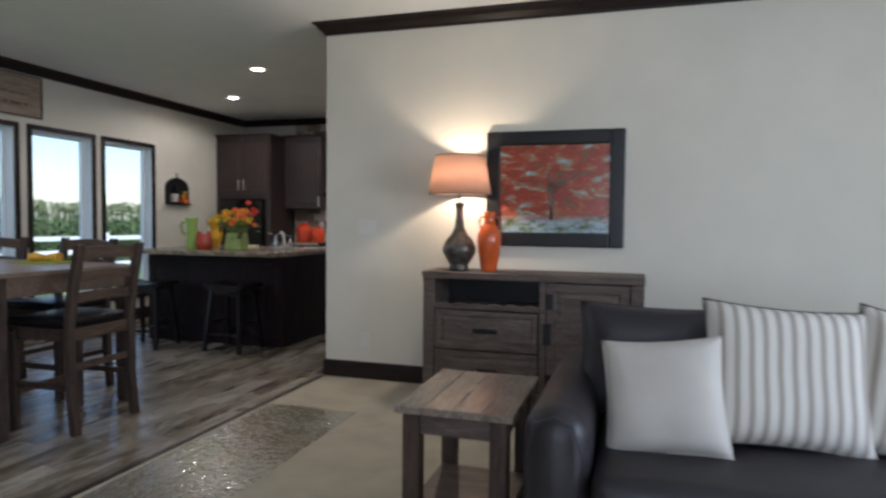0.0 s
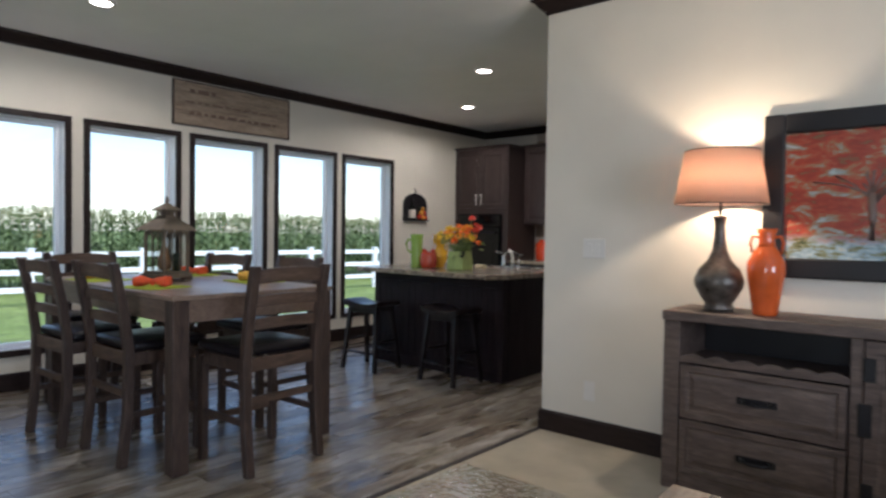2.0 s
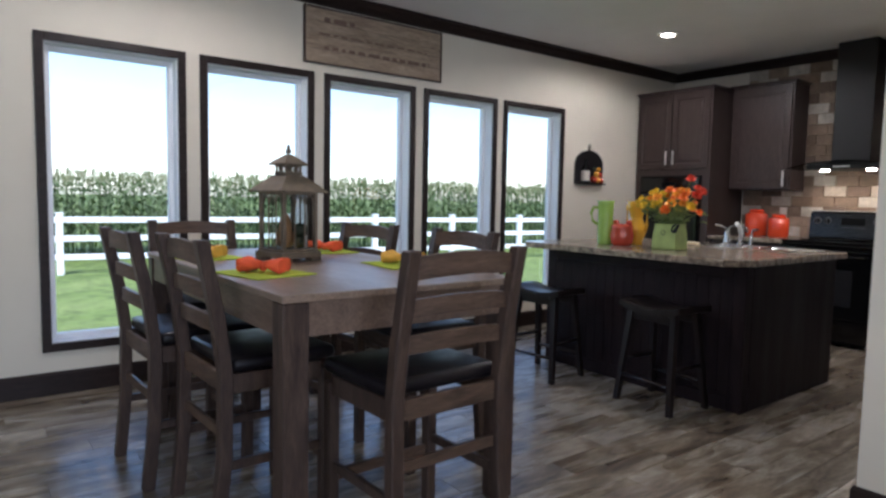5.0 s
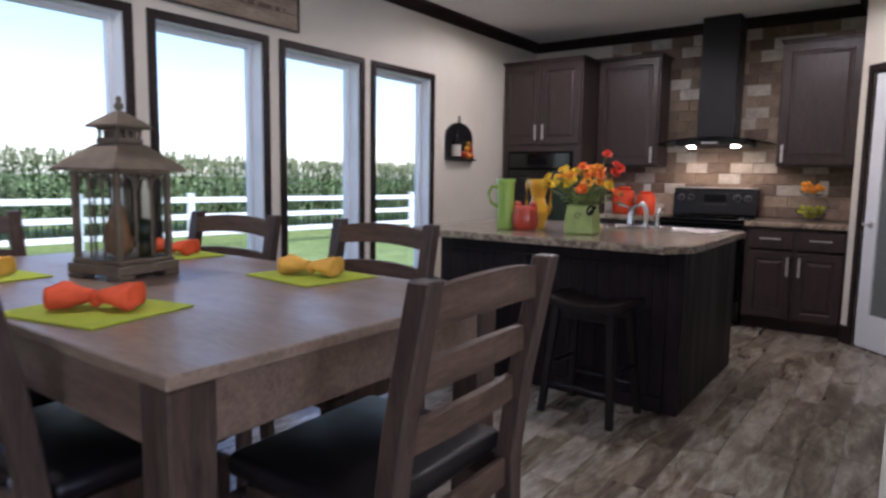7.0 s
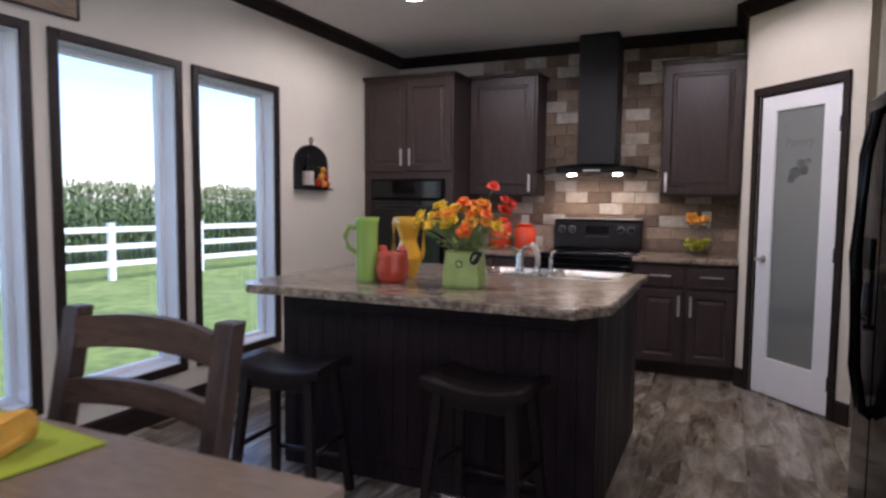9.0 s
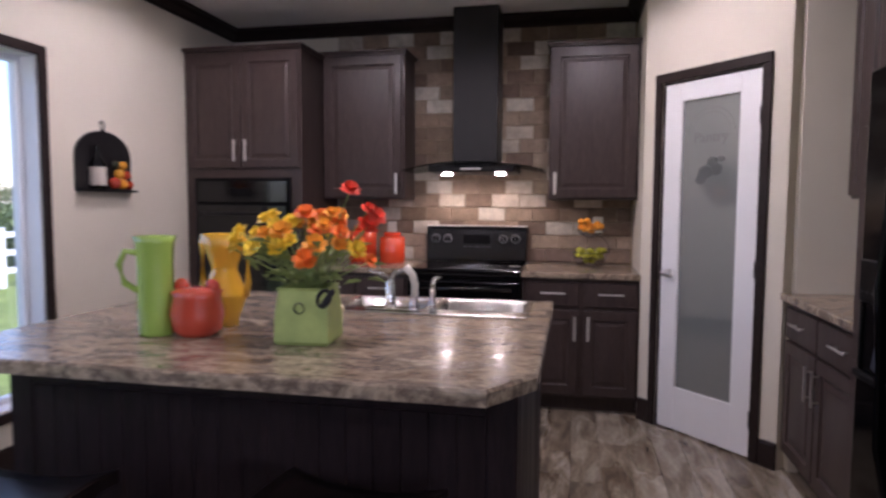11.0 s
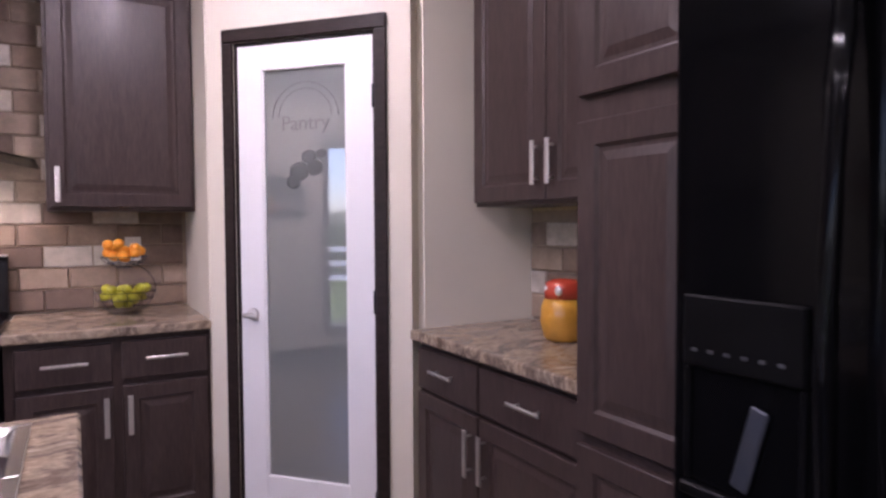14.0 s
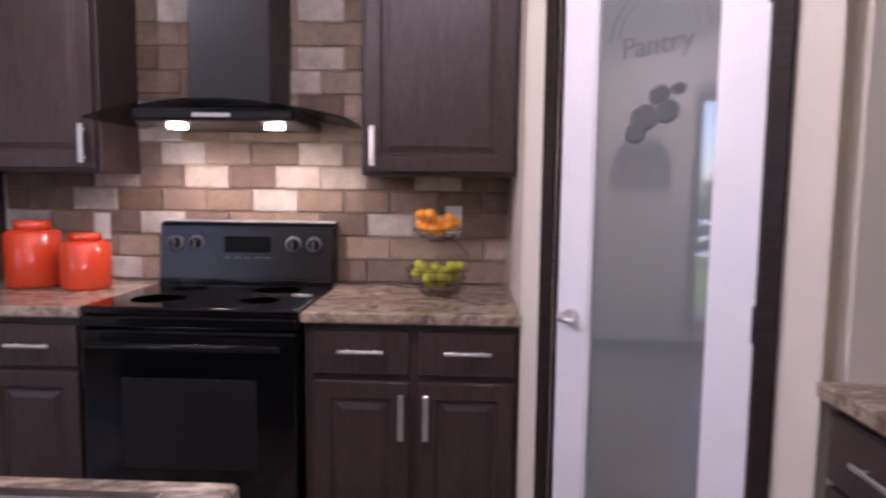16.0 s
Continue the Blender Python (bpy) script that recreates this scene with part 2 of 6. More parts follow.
FROST.node_tree.nodes["Principled BSDF"].inputs["Coat IOR"].default_value = 2.4
ISL.node_tree.nodes["Principled BSDF"].inputs["Specular IOR Level"].default_value = 0.14
TRIM.node_tree.nodes["Principled BSDF"].inputs["Specular IOR Level"].default_value = 0.22
for _m in (STOOLW, CHAIRW, BACKW, CAB):
    _m.node_tree.nodes["Principled BSDF"].inputs["Specular IOR Level"].default_value = 0.32
ETCH = plain("etched_marking", (0.095, 0.105, 0.103), 0.5, 0.05)
PANE = glass("window_glass", (0.97, 0.99, 1.0))
CLEAR = glass("lantern_glass", (0.93, 0.95, 0.94), 0.02)
GREEN = plain("lime_green_ceramic", (0.30, 0.46, 0.085), 0.22, 0.08, 8, 120, 0.03, coat=0.4)
YELLOW = plain("yellow_ceramic", (0.78, 0.42, 0.03), 0.22, 0.08, 8, 120, 0.03, coat=0.4)
RED = plain("coral_red_ceramic", (0.50, 0.065, 0.032), 0.22, 0.12, 9, 120, 0.03, coat=0.4)
ORANGE = plain("orange_enamel", (0.66, 0.062, 0.015), 0.2, 0.06, 8, 140, 0.02, coat=0.5)
VASEO = plain("burnt_orange_glaze", (0.62, 0.105, 0.02), 0.16, 0.2, 9, 120, 0.03, coat=0.5)
TINV = plain("green_painted_tin", (0.36, 0.45, 0.14), 0.5, 0.18, 14, 160, 0.15)
PETY = plain("yellow_petal", (0.88, 0.60, 0.03), 0.6, 0.2, 30, 200, 0.1)
PETO = plain("orange_petal", (0.85, 0.20, 0.02), 0.6, 0.2, 30, 200, 0.1)
PETG = plain("golden_petal", (0.86, 0.36, 0.02), 0.6, 0.2, 30, 200, 0.1)
PETR = plain("red_petal", (0.72, 0.06, 0.02), 0.6, 0.2, 30, 200, 0.1)
LEAF = plain("flower_leaf", (0.22, 0.29, 0.09), 0.55, 0.3, 30, 200, 0.2)
MATG = plain("green_woven_placemat", (0.42, 0.50, 0.05), 0.85, 0.1, 20, 480, 0.9, spec=0.2)
NAPO = plain("orange_napkin", (0.82, 0.12, 0.045), 0.85, 0.12, 20, 380, 0.5, spec=0.2)
NAPY = plain("yellow_napkin", (0.80, 0.44, 0.08), 0.85, 0.12, 20, 380, 0.5, spec=0.2)
LANT = plain("weathered_bronze", (0.15, 0.115, 0.08), 0.6, 0.3, 18, 140, 0.4, metal=0.2)
SIGNW = wood("bleached_board", (0.22, 0.155, 0.105), (0.50, 0.385, 0.28), (4, 0.8, 6), 0.7, 0.3)
INK = plain("faded_ink", (0.16, 0.10, 0.075), 0.8, 0.2)
CREAMP = plain("cream_pillow_cloth", (0.52, 0.475, 0.42), 0.9, 0.05, 8, 420, 0.8, spec=0.15)
LAMPB = plain("hammered_pewter", (0.10, 0.085, 0.07), 0.32, 0.5, 22, 60, 0.6, metal=0.5)
GRASS = mottled("grass", [(0.3, (0.10, 0.155, 0.03)), (0.5, (0.16, 0.225, 0.05)), (0.7, (0.225, 0.28, 0.085))], 0.6, 0.9, 0.6, 0, 0.4)
CORN = plain("corn_leaf", (0.085, 0.125, 0.05), 0.85, 0.25, 2, 30, 0.2, spec=0.15)
TASSEL = plain("corn_tassel", (0.13, 0.15, 0.06), 0.7, 0.3, 4, 30, 0.2)
FENCEW = plain("white_fence_vinyl", (0.82, 0.83, 0.84), 0.5, 0.03)
GREENAP = plain("green_fruit", (0.38, 0.38, 0.025), 0.35, 0.2, 12, 120, 0.05)
ORANGEF = plain("orange_fruit", (0.80, 0.30, 0.015), 0.45, 0.12, 20, 160, 0.25)
GOURD = plain("dried_gourd", (0.30, 0.15, 0.07), 0.7, 0.3, 14, 120, 0.3)
DARKG = plain("dark_green_gourd", (0.03, 0.04, 0.02), 0.5, 0.3, 14, 120, 0.3)
OWLY = plain("mustard_ceramic", (0.56, 0.27, 0.03), 0.25, 0.25, 14, 90, 0.05, coat=0.4)
MIRROR = plain("mirror_silver", (0.9, 0.9, 0.9), 0.02, 0.0, 4, 100, 0.0, metal=1.0)
LIGHTD = glow("lamp_lens", (1.0, 0.93, 0.82), 14.0)
HOODL = glow("hood_lens", (1.0, 0.88, 0.70), 30.0)

# stripes woven across the cushion
STRIPE, _nt, _b = nodes_of("striped_pillow_cloth")
_mp = coords(_nt)
_w = add(_nt, "TexWave", Scale=7.0, Distortion=0.3)
_nt.links.new(_mp.outputs[0], _w.inputs[0])
_r = ramp(_nt, [(0.0, (0.30, 0.26, 0.22)), (0.33, (0.36, 0.31, 0.265)), (0.42, (0.52, 0.48, 0.42)), (1.0, (0.57, 0.53, 0.47))], _w.outputs[0])
_nt.links.new(_r.outputs[0], _b.inputs["Base Color"])
_b.inputs["Roughness"].default_value = 0.9
_n = add(_nt, "TexNoise", Scale=380.0)
_nt.links.new(_mp.outputs[0], _n.inputs[0])
bump(_nt, _b, _n.outputs[0], 0.7, 0.002)

# thin cloth that lets the bulb's light through
SHADE, _nt, _b = nodes_of("rust_lampshade_cloth")
_tl = _nt.nodes.new("ShaderNodeBsdfTranslucent")
_tl.inputs[0].default_value = (0.54, 0.39, 0.31, 1)
_df = _nt.nodes.new("ShaderNodeBsdfDiffuse")
_df.inputs[0].default_value = (0.50, 0.36, 0.30, 1)
_mx = _nt.nodes.new("ShaderNodeMixShader")
_mx.inputs[0].default_value = 0.5
_n = add(_nt, "TexNoise", Scale=240.0)
_bp = add(_nt, "Bump", Strength=0.5, Distance=0.002)
_nt.links.new(_n.outputs[0], _bp.inputs["Height"])
_nt.links.new(_bp.outputs[0], _df.inputs["Normal"])
_nt.links.new(_df.outputs[0], _mx.inputs[1])
_nt.links.new(_tl.outputs[0], _mx.inputs[2])
_nt.links.new(_mx.outputs[0], _nt.nodes["Material Output"].inputs[0])

# crinkled clear film laid over the carpet
FILM, _nt, _b = nodes_of("clear_film")
_tr = _nt.nodes.new("ShaderNodeBsdfTransparent")
_gl = _nt.nodes.new("ShaderNodeBsdfGlossy")
_gl.inputs["Roughness"].default_value = 0.06
_n = add(_nt, "TexNoise", Scale=34.0, Detail=4.0, Distortion=1.0)
_bp = add(_nt, "Bump", Strength=1.0, Distance=0.03)
_nt.links.new(coords(_nt).outputs[0], _n.inputs[0])
_nt.links.new(_n.outputs[0], _bp.inputs["Height"])
_mx = _nt.nodes.new("ShaderNodeMixShader")
_mx.inputs[0].default_value = 0.4
_nt.links.new(_tr.outputs[0], _mx.inputs[1])
_nt.links.new(_gl.outputs[0], _mx.inputs[2])
_nt.links.new(_mx.outputs[0], _nt.nodes["Material Output"].inputs[0])

# autumn tree picture: blots of red leaves over a pale sky and a blue path
ART, _nt, _b = nodes_of("autumn_painting")
_mp = coords(_nt, (1.0, 1.0, 2.1))
_n1 = add(_nt, "TexNoise", Scale=7.0, Detail=8.0, Roughness=0.66, Distortion=0.5)
_n2 = add(_nt, "TexNoise", Scale=16.0, Detail=6.0, Roughness=0.7)
_sx = _nt.nodes.new("ShaderNodeSeparateXYZ")
_nt.links.new(_mp.outputs[0], _sx.inputs[0])
for _k in (_n1, _n2):
    _nt.links.new(_mp.outputs[0], _k.inputs[0])
_leaves = ramp(_nt, [(0.28, (0.06, 0.05, 0.03)), (0.36, (0.16, 0.13, 0.06)), (0.43, (0.26, 0.045, 0.03)), (0.52, (0.36, 0.065, 0.035)), (0.56, (0.30, 0.16, 0.08)), (0.61, (0.27, 0.30, 0.27)), (0.70, (0.52, 0.55, 0.55))], _n1.outputs[0])
_land = ramp(_nt, [(0.34, (0.04, 0.06, 0.03)), (0.44, (0.20, 0.20, 0.10)), (0.52, (0.25, 0.36, 0.42)), (0.60, (0.42, 0.50, 0.52)), (0.70, (0.40, 0.30, 0.12))], _n2.outputs[0])
_ad = _nt.nodes.new("ShaderNodeMath")
_ad.operation = "MULTIPLY_ADD"
_ad.inputs[1].default_value, _ad.inputs[2].default_value = 0.25, 0.0
_nt.links.new(_n2.outputs[0], _ad.inputs[0])
_su = _nt.nodes.new("ShaderNodeMath")
_nt.links.new(_sx.outputs[2], _su.inputs[0])
_nt.links.new(_ad.outputs[0], _su.inputs[1])
_fac = ramp(_nt, [(0.48, (0, 0, 0)), (0.60, (1, 1, 1))], _su.outputs[0])
_mx = _nt.nodes.new("ShaderNodeMix")
_mx.data_type = "RGBA"
_nt.links.new(_fac.outputs[0], _mx.inputs[0])
_nt.links.new(_land.outputs[0], _mx.inputs[6])
_nt.links.new(_leaves.outputs[0], _mx.inputs[7])
_nt.links.new(_mx.outputs[2], _b.inputs["Base Color"])
_b.inputs["Roughness"].default_value = 0.25

# ---------- mesh helpers ----------
OFF = {}
I4 = Matrix.Identity(4)


def box(x0, x1, y0, y1, z0, z1, bev=0.0, bm=None, seg=1):
    b = bmesh.new()
    bmesh.ops.create_cube(b, size=1.0, matrix=Matrix.Translation(((x0 + x1) / 2, (y0 + y1) / 2, (z0 + z1) / 2)) @ Matrix.Diagonal((abs(x1 - x0), abs(y1 - y0), abs(z1 - z0), 1)))
    if bev:
        bmesh.ops.bevel(b, geom=b.edges[:], offset=bev, segments=seg, profile=0.5, affect="EDGES", clamp_overlap=True)
    return join(bm, b)


def join(bm, b):
    """Moves the mesh b into bm; returns bm, or b where there is none yet."""
    if bm is None:
        return b
    me = bpy.data.meshes.new("tmp")
    b.to_mesh(me)
    b.free()
    bm.from_mesh(me)
    bpy.data.meshes.remove(me)
    return bm


def cyl(p, q, r0, r1=None, n=16, bm=None, caps=True):
    """A tapered rod from p to q."""
    p, q = Vector(p), Vector(q)
    b = bmesh.new()
    m = Matrix.Translation((p + q) / 2) @ (q - p).to_track_quat("Z", "Y").to_matrix().to_4x4()
    bmesh.ops.create_cone(b, cap_ends=caps, segments=n, radius1=r0, radius2=r0 if r1 is None else r1, depth=(q - p).length, matrix=m)
    for f in b.faces:
        f.smooth = len(f.verts) == 4
    return join(bm, b)


def lathe(profile, centre, n=28, bm=None, squash=(1, 1)):
    """Turns (radius, height) pairs about an upright axis."""
    b = bmesh.new()
    cx, cy, cz = centre
    rings = []
    for r, z in profile:
        rings.append([b.verts.new((cx + r * squash[0] * math.cos(2 * math.pi * i / n), cy + r * squash[1] * math.sin(2 * math.pi * i / n), cz + z)) for i in range(n)])
    for a, c in zip(rings, rings[1:]):
        for i in range(n):
            b.faces.new((a[i], a[(i + 1) % n], c[(i + 1) % n], c[i])).smooth = True
    b.faces.new(rings[0][::-1])
    b.faces.new(rings[-1])
    return join(bm, b)


def tube(points, r, n=10, bm=None):
    b = bmesh.new()
    pts = [Vector(p) for p in points]
    rings = []
    for i, p in enumerate(pts):
        d = (pts[min(i + 1, len(pts) - 1)] - pts[max(i - 1, 0)]).normalized()
        q = d.to_track_quat("Z", "Y").to_matrix()
        rings.append([b.verts.new(p + q @ Vector((r * math.cos(2 * math.pi * k / n), r * math.sin(2 * math.pi * k / n), 0))) for k in range(n)])
    for a, c in zip(rings, rings[1:]):
        for k in range(n):
            b.faces.new((a[k], a[(k + 1) % n], c[(k + 1) % n], c[k])).smooth = True
    b.faces.new(rings[0][::-1])
    b.faces.new(rings[-1])
    bmesh.ops.recalc_face_normals(b, faces=b.faces)
    return join(bm, b)


def ball(c, r, squash=(1, 1, 1), bm=None, sub=2):
    b = bmesh.new()
    bmesh.ops.create_icosphere(b, subdivisions=sub, radius=r, matrix=Matrix.Translation(c) @ Matrix.Diagonal((*squash, 1)))
    for f in b.faces:
        f.smooth = True
    return join(bm, b)


def prism(outline, z0, z1, bev=0.0, bm=None):
    """An upright slab over an outline of (x, y) points."""
    b = bmesh.new()
    lo = [b.verts.new((x, y, z0)) for x, y in outline]
    hi = [b.verts.new((x, y, z1)) for x, y in outline]
    b.faces.new(lo[::-1])
    b.faces.new(hi)
    for i in range(len(lo)):
        j = (i + 1) % len(lo)
        b.faces.new((lo[i], lo[j], hi[j], hi[i]))
    bmesh.ops.recalc_face_normals(b, faces=b.faces)
    if bev:
        bmesh.ops.bevel(b, geom=[e for e in b.edges if abs(e.verts[0].co.z - e.verts[1].co.z) < 1e-6], offset=bev, segments=3, profile=0.5, affect="EDGES", clamp_overlap=True)
    return join(bm, b)


def sweep(path, section, bm=None):
    """A moulding: section of (out, up) points carried along an open path of (x, y), out to the left of the way, mitred."""
    b = bmesh.new()
    rings = []
    pts = [Vector((*p, 0)) for p in path]
    for i, p in enumerate(pts):
        dirs = []
        if i:
            dirs.append((p - pts[i - 1]).normalized())
        if i + 1 < len(pts):
            dirs.append((pts[i + 1] - p).normalized())
        nrm = [Vector((-d.y, d.x, 0)) for d in dirs]
        out = sum(nrm, Vector()).normalized()
        out = out / max(0.2, out.dot(nrm[0]))
        rings.append([b.verts.new(p + out * o + Vector((0, 0, u))) for o, u in section])
    n = len(section)
    for a, c in zip(rings, rings[1:]):
        for k in range(n):
            b.faces.new((a[k], a[(k + 1) % n], c[(k + 1) % n], c[k]))
    b.faces.new(rings[0][::-1])
    b.faces.new(rings[-1])
    bmesh.ops.recalc_face_normals(b, faces=b.faces)
    return join(bm, b)


def link(name, bm, material):
    me = bpy.data.meshes.new(name)
    bm.to_mesh(me)
    bm.free()
    me.materials.append(material)
    return new(name, me)


def thing(name, label, category, at=(0, 0, 0), group="", m=None):
    """An Empty at a thing's base, to which part() adds meshes built in world places (or, with m, in the thing's own)."""
    ob = new(name)
    ob.empty_display_size = 0.05
    ob.matrix_basis = m if m is not None else Matrix.Translation(at)
    OFF[ob.name] = Vector((0, 0, 0)) if m is not None else Vector(at)
    return tagged(ob, label, category, group)


def part(name, bm, material, parent, label="", kind="", m=I4):
    off = OFF.get(parent.name, Vector())
    bm.transform(Matrix.Translation(-off) @ m)
    ob = link(name, bm, material)
    ob.parent = parent
    OFF[ob.name] = off
    return tagged(ob, label, kind=kind)


def structure(name, bm, material, label, category):
    ob = link(name, bm, material)
    OFF[ob.name] = Vector()
    return tagged(ob, label, category, kind="structure")


def lone(name, bm, material, label, category, group=""):
    """A thing that is one mesh."""
    ob = link(name, bm, material)
    OFF[ob.name] = Vector()
    return tagged(ob, label, category, group)


# ---------- plan ----------
WX, BY, AY, H = -5.80, 8.36, 4.35, 2.74      # window wall, back wall, wall with the painting, ceiling
EX, SY, KX = 3.2, -3.0, -1.45                # living room's east and south walls, kitchen's east wall
AX = -2.30                                   # free end of the painting's wall
PA, PB = Vector((-2.65, 7.70, 0)), Vector((-2.035, 7.02, 0))   # the pantry's slanting wall
WIN = [(1.942, 2.787), (2.877, 3.706), (3.79, 4.627), (4.715, 5.545), (5.625, 6.455)]
WZ0, WZ1 = 0.265, 2.16

# ---------- floor, walls, ceiling ----------
floor = structure("floor", box(WX - 0.15, KX + 0.15, SY - 0.15, BY + 0.15, -0.12, -0.006), SUBF, "weathered grey-brown wood-look plank flooring", "floor")
carpet = structure("carpet", box(AX + 0.004, EX, SY, AY, -0.006, 0.010), CARPET, "short beige wall-to-wall living room carpet", "carpet")
structure("floor_base_east", box(KX + 0.15, EX + 0.15, SY - 0.15, AY + 0.12, -0.12, -0.008), SUBF, "plain subfloor under the living room carpet", "floor")
structure("floor_trim", box(AX - 0.035, AX + 0.004, SY, AY + 0.0, 0.0, 0.013, 0.004), TRIM, "dark strip between plank floor and carpet", "threshold")

bm = None
ys = [SY - 0.15] + [v for a, b in WIN for v in (a + 0.045, b - 0.045)] + [BY + 0.15]
for a, b in zip(ys[0::2], ys[1::2]):
    bm = box(WX - 0.16, WX, a, b, 0, H, bm=bm)
for a, b in WIN:
    bm = box(WX - 0.16, WX, a + 0.045, b - 0.045, 0, WZ0 + 0.045, bm=bm)
    bm = box(WX - 0.16, WX, a + 0.045, b - 0.045, WZ1 - 0.045, H, bm=bm)
structure("wall_west", bm, WALL, "cream painted wall with five tall windows", "wall")
wall_back = structure("wall_north", box(WX, KX + 0.15, BY, BY + 0.15, 0, H), WALL, "kitchen wall tiled in tumbled brown stone", "wall")
structure("wall_painting", box(AX, EX, AY, AY + 0.12, 0, H), WALL, "cream painted living room partition wall", "wall")
wall_kit_east = structure("wall_kitchen_east", box(KX, KX + 0.15, AY + 0.12, BY, 0, H), WALL, "cream painted kitchen side wall", "wall")
# living room walls with the two windows that lie behind the camera
bm = box(WX, -0.3, SY - 0.15, SY, 0, H)
bm = box(1.5, EX, SY - 0.15, SY, 0, H, bm=bm)
bm = box(-0.3, 1.5, SY - 0.15, SY, 0, 0.65, bm=bm)
bm = box(-0.3, 1.5, SY - 0.15, SY, 2.25, H, bm=bm)
structure("wall_south", bm, WALL, "cream painted wall of the living room", "wall")
bm = box(EX, EX + 0.15, SY - 0.15, 0.2, 0, H)
bm = box(EX, EX + 0.15, 2.2, AY + 0.12, 0, H, bm=bm)
bm = box(EX, EX + 0.15, 0.2, 2.2, 0, 0.65, bm=bm)
bm = box(EX, EX + 0.15, 0.2, 2.2, 2.25, H, bm=bm)
structure("wall_east", bm, WALL, "cream painted end wall of the living room", "wall")
structure("ceiling", box(WX - 0.16, EX + 0.15, SY - 0.15, BY + 0.15, H, H + 0.1), CEIL, "flat pale grey-white painted ceiling", "ceiling")

# pantry: short return, slanting wall round a door, side wall
d = (PB - PA).normalized()
nrm = Vector((-d.y, d.x, 0))        # into the pantry
DM = Matrix.Translation(PA) @ Matrix.Rotation(math.atan2(d.y, d.x), 4, "Z")   # u along the wall, v into the pantry
LEN = (PB - PA).length
D0, D1, DZ = LEN / 2 - 0.325, LEN / 2 + 0.315, 2.075
bm = box(0, D0, 0, 0.1, 0, H)
bm = box(D1, LEN, 0, 0.1, 0, H, bm=bm)
bm = box(D0, D1, 0, 0.1, DZ, H, bm=bm)
bm.transform(DM)
bm = box(-2.65, -2.55, 7.74, BY, 0, H, bm=bm)
bm = box(-1.98, KX, 7.02, 7.12, 0, H, bm=bm)
structure("wall_pantry", bm, WALL, "cream painted slanting corner pantry wall", "wall")

# crown moulding and baseboard
CROWN = [(0.0, H - 0.092), (0.012, H - 0.092), (0.018, H - 0.075), (0.05, H - 0.045), (0.066, H - 0.02), (0.085, H - 0.014), (0.085, H - 0.001), (0.0, H - 0.001)]
structure("crown_trim_1", sweep([(-2.65, BY), (WX, BY), (WX, SY), (EX, SY)][::1], CROWN), TRIM, "dark stained crown moulding under the ceiling", "crown moulding")
structure("crown_trim_2", sweep([(EX, SY), (EX, AY), (AX, AY), (AX, AY + 0.12), (KX, AY + 0.12)], CROWN), TRIM, "dark stained crown moulding under the ceiling", "crown moulding")
structure("crown_trim_3", sweep([(KX, 7.02), (PB.x, PB.y), (PA.x, PA.y), (-2.65, BY)], CROWN), TRIM, "dark stained crown moulding over the pantry", "crown moulding")
BASE = [(0.0, 0.002), (0.016, 0.002), (0.016, 0.125), (0.008, 0.14), (0.0, 0.14)]
structure("baseboard_1", sweep([(WX, 7.66), (WX, SY), (AX, SY)], BASE), TRIM, "tall dark stained baseboard", "baseboard")
structure("baseboard_2", sweep([(EX, SY), (EX, AY), (AX, AY), (AX, AY + 0.12)], BASE), TRIM, "tall dark stained baseboard", "baseboard")
bm = sweep([(PA + d * (D0 - 0.052)).xy, PA.xy], BASE)
bm = sweep([PB.xy, (PA + d * (D1 + 0.052)).xy], BASE, bm)
structure("baseboard_3", bm, TRIM, "dark stained baseboard of the pantry wall", "baseboard")

